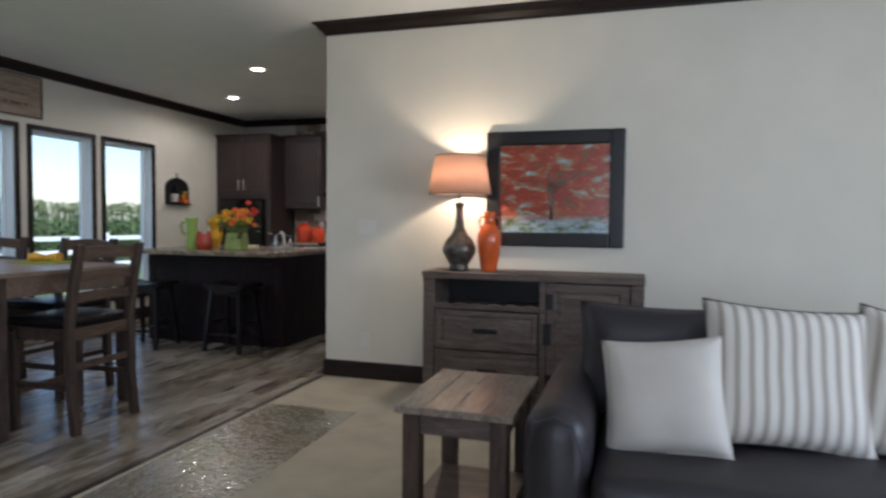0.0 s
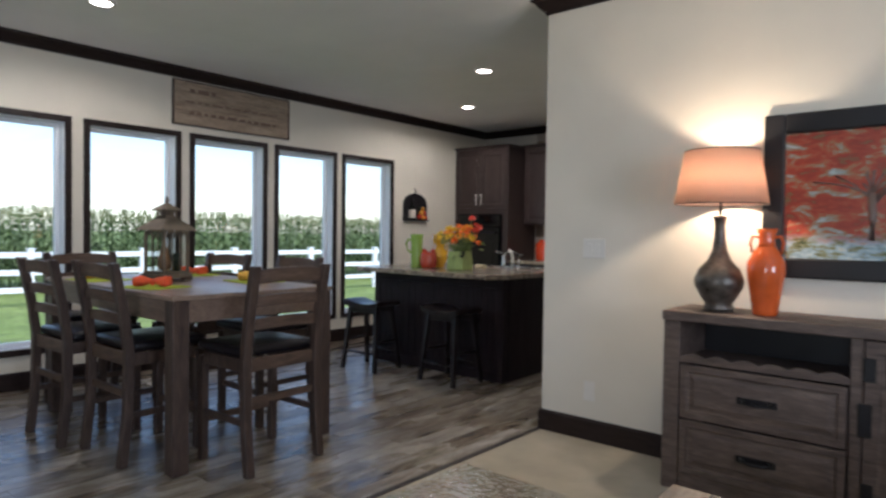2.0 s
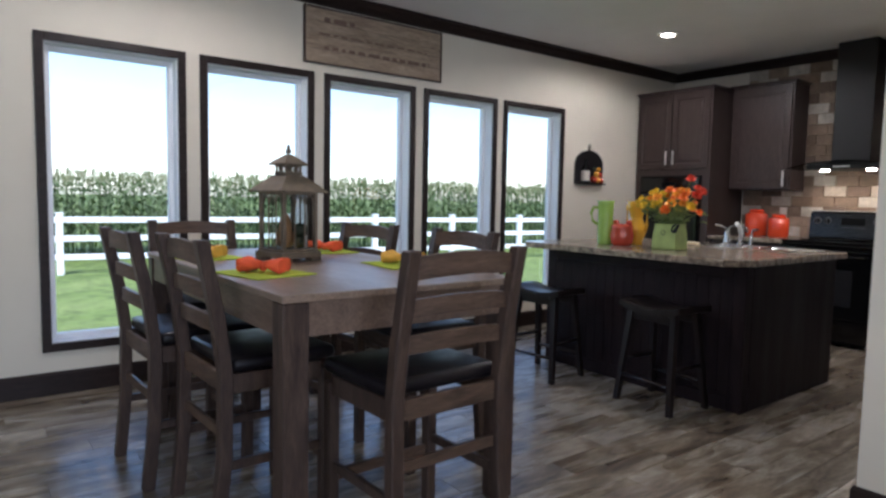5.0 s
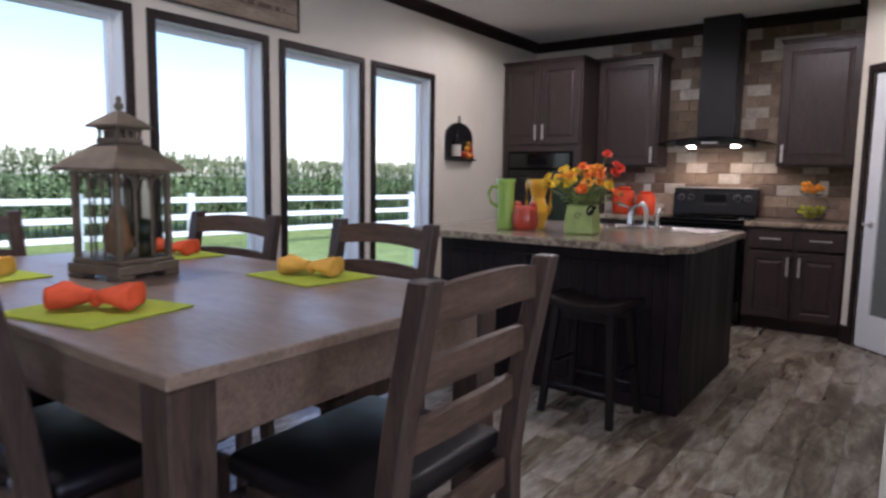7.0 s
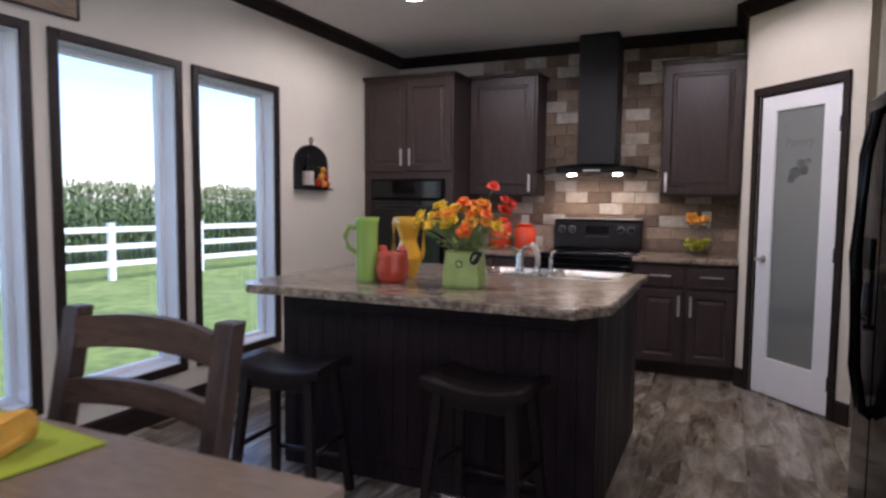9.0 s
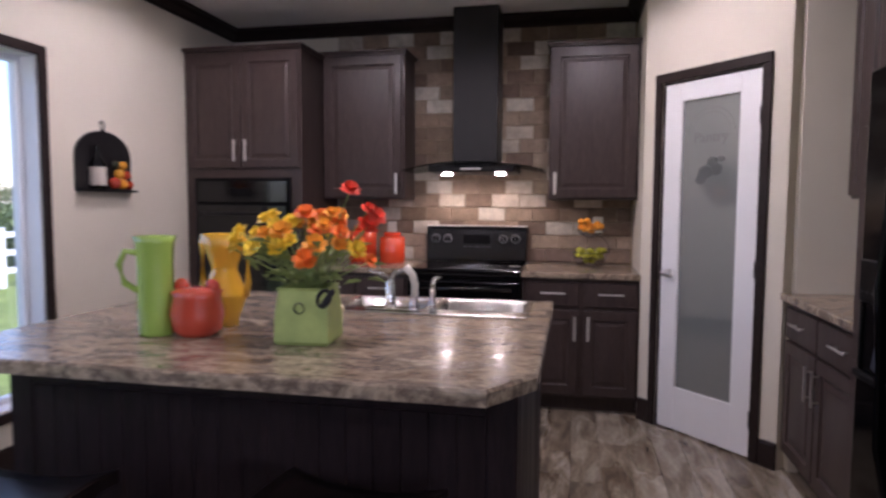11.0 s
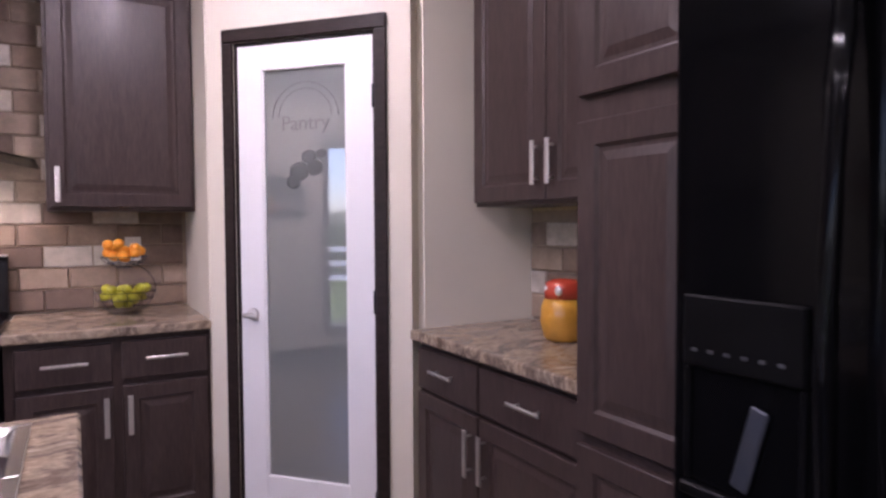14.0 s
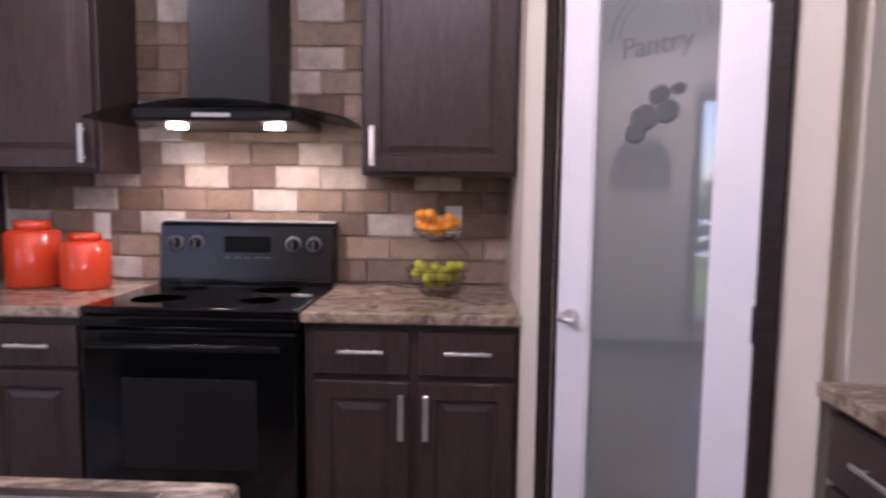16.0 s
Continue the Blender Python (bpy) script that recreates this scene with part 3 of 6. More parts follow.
# ---------- windows ----------
for i, (a, b) in enumerate(WIN):
    w = thing("window_%d" % (i + 1), "tall fixed window with dark casing and white jamb", "window", (WX, (a + b) / 2, WZ0))
    w["kind"] = "structure"
    bm = box(WX + 0.002, WX + 0.02, a, a + 0.05, WZ0, WZ1, 0.003)
    bm = box(WX + 0.002, WX + 0.02, b - 0.05, b, WZ0, WZ1, 0.003, bm)
    bm = box(WX + 0.002, WX + 0.022, a + 0.05, b - 0.05, WZ1 - 0.05, WZ1, 0.003, bm)
    bm = box(WX + 0.002, WX + 0.022, a + 0.05, b - 0.05, WZ0, WZ0 + 0.05, 0.003, bm)
    part("window_casing", bm, TRIM, w, "dark stained casing")
    a2, b2, z2, z3 = a + 0.046, b - 0.046, WZ0 + 0.046, WZ1 - 0.046
    bm = box(WX - 0.155, WX - 0.002, a2, a2 + 0.012, z2, z3)
    bm = box(WX - 0.155, WX - 0.002, b2 - 0.012, b2, z2, z3, bm=bm)
    bm = box(WX - 0.155, WX - 0.002, a2 + 0.012, b2 - 0.012, z3 - 0.012, z3, bm=bm)
    part("window_jamb", bm, JAMB, w, "white jamb")
    part("window_sill", box(WX - 0.155, WX - 0.002, a2 + 0.012, b2 - 0.012, z2, z2 + 0.014, 0.003), JAMB, w)
    a3, b3, z4, z5 = a2 + 0.012, b2 - 0.012, z2 + 0.014, z3 - 0.012
    bm = box(WX - 0.14, WX - 0.09, a3, a3 + 0.03, z4, z5, 0.003)
    bm = box(WX - 0.14, WX - 0.09, b3 - 0.03, b3, z4, z5, 0.003, bm)
    bm = box(WX - 0.14, WX - 0.09, a3 + 0.03, b3 - 0.03, z4, z4 + 0.03, 0.003, bm)
    bm = box(WX - 0.14, WX - 0.09, a3 + 0.03, b3 - 0.03, z5 - 0.03, z5, 0.003, bm)
    part("window_frame", bm, JAMB, w, "white vinyl frame")
    p = part("pane", box(WX - 0.120, WX - 0.114, a3 + 0.031, b3 - 0.031, z4 + 0.031, z5 - 0.031), PANE, w, "clear pane")
    p.visible_shadow = False

# ---------- outdoors ----------
GZ = -0.45
structure("ground", box(-600, 600, -600, 600, GZ - 0.2, GZ), GRASS, "mown green lawn reaching the field", "lawn")
bm = box(WX - 0.15, KX + 0.14, SY - 0.14, BY + 0.14, GZ, -0.121)
bm = box(KX + 0.141, EX + 0.14, SY - 0.14, AY + 0.11, GZ, -0.121, bm=bm)
structure("foundation", bm, GROUT, "plain foundation skirt under the house", "foundation")
F0, F1 = Vector((-17.2, -6.0, GZ)), Vector((-13.4, 26.0, GZ))
fd = (F1 - F0).normalized()
fence = thing("fence", "white vinyl ranch fence with three rails", "fence", F0)
fl = (F1 - F0).length
fa = Matrix.Translation(F0) @ Matrix.Rotation(math.atan2(fd.y, fd.x), 4, "Z")
npost = 14
for i in range(npost + 1):
    u = fl * i / npost
    bm = box(u - 0.065, u + 0.065, -0.065, 0.065, 0, 1.24, 0.006)
    bm = box(u - 0.08, u + 0.08, -0.08, 0.08, 1.24, 1.265, 0.008, bm)
    part("post", bm, FENCEW, fence, m=Matrix.Translation(F0) @ Matrix.Translation(-F0) @ fa)
    if i < npost:
        for z in (0.30, 0.68, 1.06):
            part("rail", box(u + 0.066, u + fl / npost - 0.066, -0.02, 0.02, z, z + 0.12, 0.004), FENCEW, fence, m=fa)

rng = random.Random(4)


def corn_field():
    verts, faces, tips, tfaces = [], [], [], []
    for row in range(5):
        for k in range(210):
            u = -4 + k * 0.19 + rng.uniform(-0.06, 0.06)
            v = 3.2 + row * 0.75 + rng.uniform(-0.1, 0.1)
            p = fa @ Vector((u, v, 0))
            h = rng.uniform(1.95, 2.25)
            s = 0.016
            n = len(verts)
            for z, r in ((0, s), (h * 0.9, s * 0.5)):
                for q in range(3):
                    verts.append(p + Vector((r * math.cos(2.1 * q), r * math.sin(2.1 * q), z)))
            faces += [(n + q, n + (q + 1) % 3, n + 3 + (q + 1) % 3, n + 3 + q) for q in range(3)]
            a0 = rng.uniform(0, 6.28)
            for j in range(11):
                z = h * (0.16 + 0.075 * j)
                a = a0 + j * 2.6 + rng.uniform(-0.4, 0.4)
                ln = rng.uniform(0.45, 0.75) * (1 - 0.035 * j)
                dx, dy = math.cos(a), math.sin(a)
                w = 0.04
                n = len(verts)
                for f, up, ww in ((0, 0, 0.6), (0.35, 0.24, 1.0), (0.7, 0.22, 0.8), (1.0, 0.0, 0.1)):
                    c = p + Vector((dx * ln * f, dy * ln * f, z + ln * up))
                    verts.append(c + Vector((-dy, dx, 0)) * w * ww)
                    verts.append(c - Vector((-dy, dx, 0)) * w * ww)
                faces += [(n + 2 * q, n + 2 * q + 1, n + 2 * q + 3, n + 2 * q + 2) for q in range(3)]
            for j in range(4):
                a = rng.uniform(0, 6.28)
                n = len(tips)
                b0 = p + Vector((0, 0, h * 0.88))
                t1 = p + Vector((0.1 * math.cos(a), 0.1 * math.sin(a), h + 0.08))
                tips.extend((b0, t1 + Vector((0.012, 0.012, 0)), t1 - Vector((0.012, 0.012, 0))))
                tfaces.append((n, n + 1, n + 2))
    return verts, faces, tips, tfaces


cv, cf, tv, tf = corn_field()
field = thing("corn_field", "tall green corn field behind the fence", "corn field", F0)
field["kind"] = "stuff"
for nm, v, f, mt in (("corn_plants", cv, cf, CORN), ("tassels", tv, tf, TASSEL)):
    me = bpy.data.meshes.new(nm)
    me.from_pydata([p - F0 for p in v], [], f)
    me.materials.append(mt)
    ob = new(nm, me)
    ob.parent = field
    tagged(ob, kind="stuff")

# ---------- cabinets ----------


def handle(parent, c, length, upright, m=I4):
    """A flat bar pull standing off a front that faces -y."""
    x, y, z = c
    h = length / 2
    if upright:
        bm = box(x - 0.010, x + 0.010, y - 0.032, y - 0.024, z - h, z + h, 0.002)
        for s in (-1, 1):
            bm = cyl((x, y - 0.024, z + s * h * 0.72), (x, y + 0.002, z + s * h * 0.72), 0.004, n=8, bm=bm)
    else:
        bm = box(x - h, x + h, y - 0.032, y - 0.022, z - 0.006, z + 0.006, 0.003)
        for s in (-1, 1):
            bm = cyl((x + s * h * 0.6, y - 0.024, z), (x + s * h * 0.6, y + 0.002, z), 0.004, n=8, bm=bm)
    return part("handle", bm, STEEL, parent, "brushed nickel bar handle", m=m)


def raised_door(x0, x1, z0, z1, y, thick=0.02, stile=0.055):
    """A framed door with a raised field, its face at y looking to -y."""
    bm = box(x0, x1, y, y + thick, z0, z1, 0.0025)
    f = max((q for q in bm.faces if abs(q.normal.y + 1) < 1e-3), key=lambda q: q.calc_area())
    for inset, depth in ((stile, 0.0), (0.008, -0.009), (0.010, 0.0), (0.022, 0.006)):
        bmesh.ops.inset_region(bm, faces=[f], thickness=inset, depth=depth, use_even_offset=True)
    return bm


def cabinet(name, label, x0, x1, y0, y1, z0, z1, doors, m=I4, toe=False, material=None, crown=False):
    """Body with fronts; doors are (x0, x1, z0, z1, kind, handle place), kind 'd' a door, 'w' a drawer."""
    mt = material or CAB
    base = m @ Vector(((x0 + x1) / 2, (y0 + y1) / 2, z0))
    c = thing(name, label, "cabinet", base)
    bm = box(x0 + 0.001, x1 - 0.001, y0, y1 - 0.003, z0 + (0.1 if toe else 0), z1, 0.002)
    if toe:
        bm = box(x0 + 0.001, x1 - 0.001, y0 + 0.07, y1 - 0.003, z0 + 0.001, z0 + 0.1, bm=bm)
    part("body", bm, mt, c, m=m)
    if crown:
        bm = box(x0 - 0.012, x1 + 0.012, y0 - 0.022, y1 - 0.003, z1, z1 + 0.012, 0.003)
        bm = box(x0 - 0.02, x1 + 0.02, y0 - 0.032, y1 - 0.003, z1 + 0.012, z1 + 0.03, 0.005, bm)
        part("cornice", bm, mt, c, m=m)
    for a, b, e, f, kind, hp in doors:
        if kind == "d":
            o = part("door", raised_door(a, b, e, f, y0 - 0.021), mt, c, m=m)
        else:
            bm = box(a, b, y0 - 0.021, y0 - 0.001, e, f, 0.004)
            o = part("drawer", bm, mt, c, m=m)
        if hp:
            handle(o, (hp[0], y0 - 0.021, hp[1]), hp[2], hp[3], m)
    return c


# oven tower
ox0, ox1, oy = WX + 0.003, -4.91, 7.68
tower = cabinet("oven_cabinet", "tall espresso cabinet holding a black wall oven", ox0, ox1, oy, BY - 0.004, 0, 2.41, [
    (ox0 + 0.02, -5.362, 1.60, 2.385, "d", (-5.40, 1.72, 0.15, True)), (-5.354, ox1 - 0.02, 1.60, 2.385, "d", (-5.316, 1.72, 0.15, True)),
    (ox0 + 0.02, ox1 - 0.02, 0.13, 0.52, "w", (-5.355, 0.40, 0.15, False))], toe=True, crown=True)
oven = thing("wall_oven", "black glass built-in wall oven in its cabinet", "oven", (-5.355, oy - 0.002, 0.56))
part("body", box(-5.72, -4.99, oy - 0.022, oy - 0.002, 0.56, 1.53, 0.004), BLACKP, oven)
part("control_panel", box(-5.70, -5.01, oy - 0.034, oy - 0.023, 1.36, 1.51, 0.004), BLACKG, oven)
part("display", box(-5.44, -5.27, oy - 0.037, oy - 0.0345, 1.40, 1.46, 0.001), BLACKP, oven)
od = part("door", box(-5.70, -5.01, oy - 0.045, oy - 0.023, 0.60, 1.34, 0.006), BLACKG, oven)
part("glass", box(-5.60, -5.11, oy - 0.048, oy - 0.0455, 0.74, 1.16, 0.001), BLACKG, od)
bm = cyl((-5.64, oy - 0.085, 1.28), (-5.07, oy - 0.085, 1.28), 0.011, n=14)
for x in (-5.6, -5.11):
    bm = cyl((x, oy - 0.085, 1.28), (x, oy - 0.044, 1.28), 0.008, n=10, bm=bm)
part("handle", bm, BLACKM, od)

cabinet("wall_cabinet", "espresso wall cabinet with one raised-panel door", -4.905, -4.28, 8.05, BY - 0.004, 1.39, 2.43,
        [(-4.885, -4.30, 1.405, 2.415, "d", (-4.335, 1.50, 0.15, True))], crown=True)
cabinet("wall_cabinet", "espresso wall cabinet beside the pantry door", -3.25, -2.653, 8.05, BY - 0.004, 1.39, 2.43,
        [(-3.235, -2.668, 1.405, 2.415, "d", (-3.205, 1.50, 0.15, True))], crown=True)
CF = 7.73
cabinet("base_cabinet", "espresso base cabinet beside the oven tower", -4.905, -4.175, CF, BY - 0.004, 0, 0.878, [
    (-4.89, -4.545, 0.70, 0.855, "w", (-4.72, 0.78, 0.16, False)), (-4.535, -4.19, 0.70, 0.855, "w", (-4.36, 0.78, 0.16, False)),
    (-4.89, -4.545, 0.12, 0.685, "d", (-4.575, 0.58, 0.14, True)), (-4.535, -4.19, 0.12, 0.685, "d", (-4.505, 0.58, 0.14, True))], toe=True)
cabinet("base_cabinet", "espresso base cabinet with two drawers and two doors", -3.395, -2.653, CF, BY - 0.004, 0, 0.878, [
    (-3.36, -3.03, 0.70, 0.855, "w", (-3.195, 0.785, 0.16, False)), (-2.995, -2.668, 0.70, 0.855, "w", (-2.83, 0.785, 0.16, False)),
    (-3.36, -3.03, 0.12, 0.675, "d", (-3.055, 0.56, 0.16, True)), (-2.995, -2.668, 0.12, 0.675, "d", (-2.97, 0.56, 0.16, True))], toe=True)


def countertop(name, outline, label):
    return lone(name, prism(outline, 0.880, 0.920, 0.008), COUNTER, label, "countertop")


countertop("countertop", [(-4.905, 7.69), (-4.172, 7.69), (-4.172, BY - 0.02), (-4.905, BY - 0.02)], "brown mottled granite-look laminate worktop")
countertop("countertop", [(-3.398, 7.69), (-2.653, 7.69), (-2.653, BY - 0.02), (-3.398, BY - 0.02)], "brown mottled granite-look laminate worktop beside range")

# east run: u runs along -y from the pantry wall, v towards the wall
EM = Matrix.Translation((0, 0, 0)) @ Matrix(((0, 1, 0, -2.03), (-1, 0, 0, 7.018), (0, 0, 1, 0), (0, 0, 0, 1)))
dep = KX + 2.03
cabinet("base_cabinet", "espresso base cabinet along the side wall", 0.002, 0.978, 0.03, dep - 0.004, 0, 0.878, [
    (0.015, 0.425, 0.70, 0.855, "w", (0.22, 0.785, 0.16, False)), (0.437, 0.965, 0.70, 0.855, "w", (0.70, 0.785, 0.16, False)),
    (0.015, 0.425, 0.12, 0.685, "d", (0.39, 0.56, 0.16, True)), (0.437, 0.965, 0.12, 0.685, "d", (0.475, 0.56, 0.16, True))], EM, True)
countertop("countertop", [(-2.045, 7.018), (-2.045, 6.042), (KX - 0.02, 6.042), (KX - 0.02, 7.018)], "granite-look laminate worktop along the side wall")
cabinet("wall_cabinet", "espresso double-door wall cabinet above the side worktop", 0.03, 0.976, dep - 0.31, dep - 0.004, 1.39, 2.43, [
    (0.045, 0.48, 1.405, 2.415, "d", (0.445, 1.53, 0.15, True)), (0.488, 0.965, 1.405, 2.415, "d", (0.523, 1.53, 0.15, True))], EM, crown=True)
under = thing("cabinet_light_rail", "pale unpainted rail beneath the side wall cabinet", "rail", EM @ Vector((0.5, dep - 0.16, 1.38)))
part("rail_board", box(0.06, 0.97, dep - 0.05, dep - 0.018, 1.375, 1.3895, 0.002), wood("raw_pine", (0.42, 0.33, 0.17), (0.58, 0.47, 0.27), (1, 6, 6), 0.6, 0.1), under, m=EM)
cabinet("pantry_cabinet", "tall narrow espresso cabinet between worktop and fridge", 0.982, 1.37, -0.055, dep - 0.004, 0, 2.43, [
    (0.995, 1.357, 1.625, 2.415, "d", (1.325, 1.73, 0.15, True)), (0.995, 1.357, 0.82, 1.565, "d", (1.325, 1.46, 0.17, True)),
    (0.995, 1.357, 0.12, 0.79, "d", (1.325, 0.68, 0.15, True))], EM, True, crown=True)
cabinet("fridge_cabinet", "espresso cabinet bridging above the black fridge", 1.376, 2.30, -0.055, dep - 0.004, 1.83, 2.43, [
    (1.39, 1.835, 1.845, 2.415, "d", (1.80, 1.93, 0.13, True)), (1.843, 2.285, 1.845, 2.415, "d", (1.88, 1.93, 0.13, True))], EM, crown=True)
lone("fridge_side_panel", box(-2.10, KX - 0.004, 4.69, 4.714, 0.001, 2.43, 0.002), CAB, "espresso end panel beside the fridge", "panel")

# fridge
fr = thing("fridge", "glossy black side-by-side fridge with water dispenser", "fridge", (-1.85, 5.2, 0))
FY0, FY1, FS = 4.735, 5.615, 5.275
part("body", box(-2.17, KX - 0.02, FY0 + 0.005, FY1 - 0.005, 0.02, 1.725, 0.006), BLACKM, fr)
part("grille", box(-2.185, -2.171, FY0 + 0.01, FY1 - 0.01, 0.015, 0.085, 0.003), BLACKP, fr)
fz = part("freezer_door", box(-2.255, -2.175, FS + 0.003, FY1, 0.095, 1.735, 0.012, seg=3), FRIDGEM, fr)
fd2 = part("fridge_door", box(-2.255, -2.175, FY0, FS - 0.003, 0.095, 1.735, 0.012, seg=3), FRIDGEM, fr)
for par, y in ((fz, FS + 0.042), (fd2, FS - 0.034)):
    pts = [(-2.258, y, 1.66), (-2.285, y, 1.645), (-2.31, y, 1.50), (-2.325, y, 1.15), (-2.31, y, 0.75), (-2.285, y, 0.60), (-2.258, y, 0.585)]
    part("handle", tube(pts, 0.015, 12), FRIDGEM, par, "long bowed black handle")
bm = box(-2.266, -2.2555, 5.375, 5.585, 1.085, 1.205, 0.004)
BUTTON = plain("dim_button", (0.05, 0.05, 0.055), 0.5)
part("dispenser_panel", bm, BLACKP, fz)
for k in range(6):
    part("button", box(-2.2685, -2.2662, 5.405 + k * 0.03, 5.415 + k * 0.03, 1.112, 1.117), BUTTON, fz)
bm = box(-2.262, -2.2555, 5.375, 5.387, 0.892, 1.083, 0.002)
bm = box(-2.262, -2.2555, 5.573, 5.585, 0.892, 1.083, 0.002, bm)
bm = box(-2.275, -2.2555, 5.375, 5.585, 0.868, 0.890, 0.004, bm)
part("dispenser_frame", bm, BLACKP, fz)
bm = box(-2.266, -2.2585, 5.425, 5.455, 0.905, 1.045, 0.003)
bm.transform(Matrix.Translation((-2.262, 5.46, 1.06)) @ Matrix.Rotation(radians(15), 4, "X") @ Matrix.Translation((2.262, -5.46, -1.06)))
part("dispenser_paddle", bm, plain("dark_steel", (0.10, 0.11, 0.14), 0.3, 0.1, metal=0.7), fz)

# ---------- range and hood ----------
rg = thing("range", "black freestanding electric range with glass door", "range", (-3.785, 8.0, 0))
RX0, RX1, RF = -4.165, -3.405, 7.69
part("body", box(RX0, RX1, RF + 0.03, BY - 0.025, 0.02, 0.895, 0.003), BLACKP, rg)
ct = part("cooktop", box(RX0, RX1, RF - 0.005, BY - 0.10, 0.896, 0.925, 0.008, seg=2), BLACKG, rg)
for x, y, r in ((-3.97, 7.86, 0.10), (-3.60, 7.86, 0.08), (-3.97, 8.10, 0.075), (-3.60, 8.10, 0.10)):
    part("burner_ring", lathe([(r - 0.004, 0), (r - 0.004, 0.0008), (r, 0.0008), (r, 0)], (x, y, 0.9252), 36), BLACKG, ct)
bm = prism([(BY - 0.11, 0.926), (BY - 0.025, 0.926), (BY - 0.025, 1.185), (BY - 0.055, 1.19), (BY - 0.085, 1.17)], RX0 + 0.003, RX1 - 0.003)
bm.transform(Matrix(((0, 0, 1, 0), (1, 0, 0, 0), (0, 1, 0, 0), (0, 0, 0, 1))))
bg = part("backguard", bm, BLACKG, rg)
DIAL = plain("grey_dial", (0.085, 0.085, 0.09), 0.4)
GUARD = plain("dark_control_glass", (0.0055, 0.0055, 0.007), 0.15, 0.1)
bm = box(RX0 + 0.012, RX1 - 0.012, -0.0025, 0.0, -0.105, 0.105, 0.001)
bm.transform(Matrix.Translation((0, BY - 0.0985, 1.055)) @ Matrix.Rotation(math.atan2(-0.025, 0.244), 4, "X"))
part("control_glass", bm, GUARD, bg, "dark grey control glass")
for k in range(5):
    part("legend", box(-3.88 + k * 0.044, -3.852 + k * 0.044, BY - 0.1065, BY - 0.105, 1.036, 1.04), DIAL, bg)
part("front_lip", box(RX0 + 0.004, RX1 - 0.004, BY - 0.122, BY - 0.111, 0.926, 0.945, 0.004), BLACKG, bg)
for x in (-4.09, -4.00, -3.58, -3.49):
    kn = part("knob", cyl((x, BY - 0.122, 1.095), (x, BY - 0.10, 1.098), 0.022, 0.026, 20), BLACKP, bg, "black knob")
    part("dial_ring", lathe([(0.029, 0), (0.034, 0.0), (0.034, 0.002), (0.029, 0.002)], (0, 0, 0), 24), DIAL, kn, "grey dial marking", m=Matrix.Translation((x, BY - 0.1035, 1.098)) @ Matrix.Rotation(radians(84), 4, "X"))
    part("grip", box(x - 0.004, x + 0.004, BY - 0.128, BY - 0.1225, 1.076, 1.114, 0.002), DIAL, kn)
part("display", box(-3.88, -3.68, BY - 0.104, BY - 0.09, 1.06, 1.13, 0.002), BLACKP, bg)
part("trim_strip", box(RX0 + 0.004, RX1 - 0.004, BY - 0.084, BY - 0.03, 1.186, 1.196, 0.003), STEEL, bg)
part("badge", lathe([(0.001, 0), (0.04, 0.001), (0.001, 0.003)], (-3.47, 7.98, 0.9254), 24, squash=(1, 0.5)), PLATE, ct)
dr = part("oven_door", box(RX0 + 0.004, RX1 - 0.004, RF - 0.012, RF + 0.028, 0.24, 0.845, 0.008, seg=2), BLACKG, rg)
part("window", box(-4.02, -3.55, RF - 0.0155, RF - 0.0125, 0.36, 0.68, 0.001), BLACKM, dr, "dark oven window")
part("control_lip", box(RX0 + 0.002, RX1 - 0.002, RF - 0.01, RF + 0.028, 0.852, 0.893, 0.006), BLACKG, rg)
bm = cyl((RX0 + 0.05, RF - 0.055, 0.80), (RX1 - 0.05, RF - 0.055, 0.80), 0.013, n=14)
for x in (RX0 + 0.08, RX1 - 0.08):
    bm = cyl((x, RF - 0.055, 0.80), (x, RF - 0.012, 0.80), 0.010, n=10, bm=bm)
part("handle", bm, BLACKG, dr)
part("storage_drawer", box(RX0 + 0.004, RX1 - 0.004, RF - 0.008, RF + 0.028, 0.05, 0.23, 0.006), BLACKG, rg)

hx = -3.77
hood = thing("range_hood", "black chimney range hood with curved glass canopy", "range hood", (hx, 8.2, 1.57))
part("chimney", box(hx - 0.16, hx + 0.16, 8.06, BY - 0.018, 1.625, H - 0.002, 0.003), BLACKM, hood)
part("housing", box(hx - 0.30, hx + 0.30, 7.88, BY - 0.018, 1.575, 1.622, 0.012, seg=2), BLACKM, hood)
b = bmesh.new()
cols = []
for i in range(25):
    s = -1 + i / 12
    x = hx + s * 0.49
    z = 1.640 - 0.055 * s * s
    y0 = 7.80 + 0.10 * s * s
    cols.append([b.verts.new((x, y, z + dz)) for y, dz in ((y0, 0), (BY - 0.02, 0), (BY - 0.02, 0.007), (y0, 0.007))])
for p, q in zip(cols, cols[1:]):
    for k in range(4):
        b.faces.new((p[k], p[(k + 1) % 4], q[(k + 1) % 4], q[k]))
b.faces.new(cols[0][::-1])
b.faces.new(cols[-1])
bmesh.ops.recalc_face_normals(b, faces=b.faces)
part("canopy", b, glass("smoked_glass", (0.45, 0.47, 0.46), 0.02), hood, "smoked glass canopy")
part("button_strip", box(hx - 0.07, hx + 0.07, 7.874, 7.881, 1.588, 1.604, 0.002), STEEL, hood)
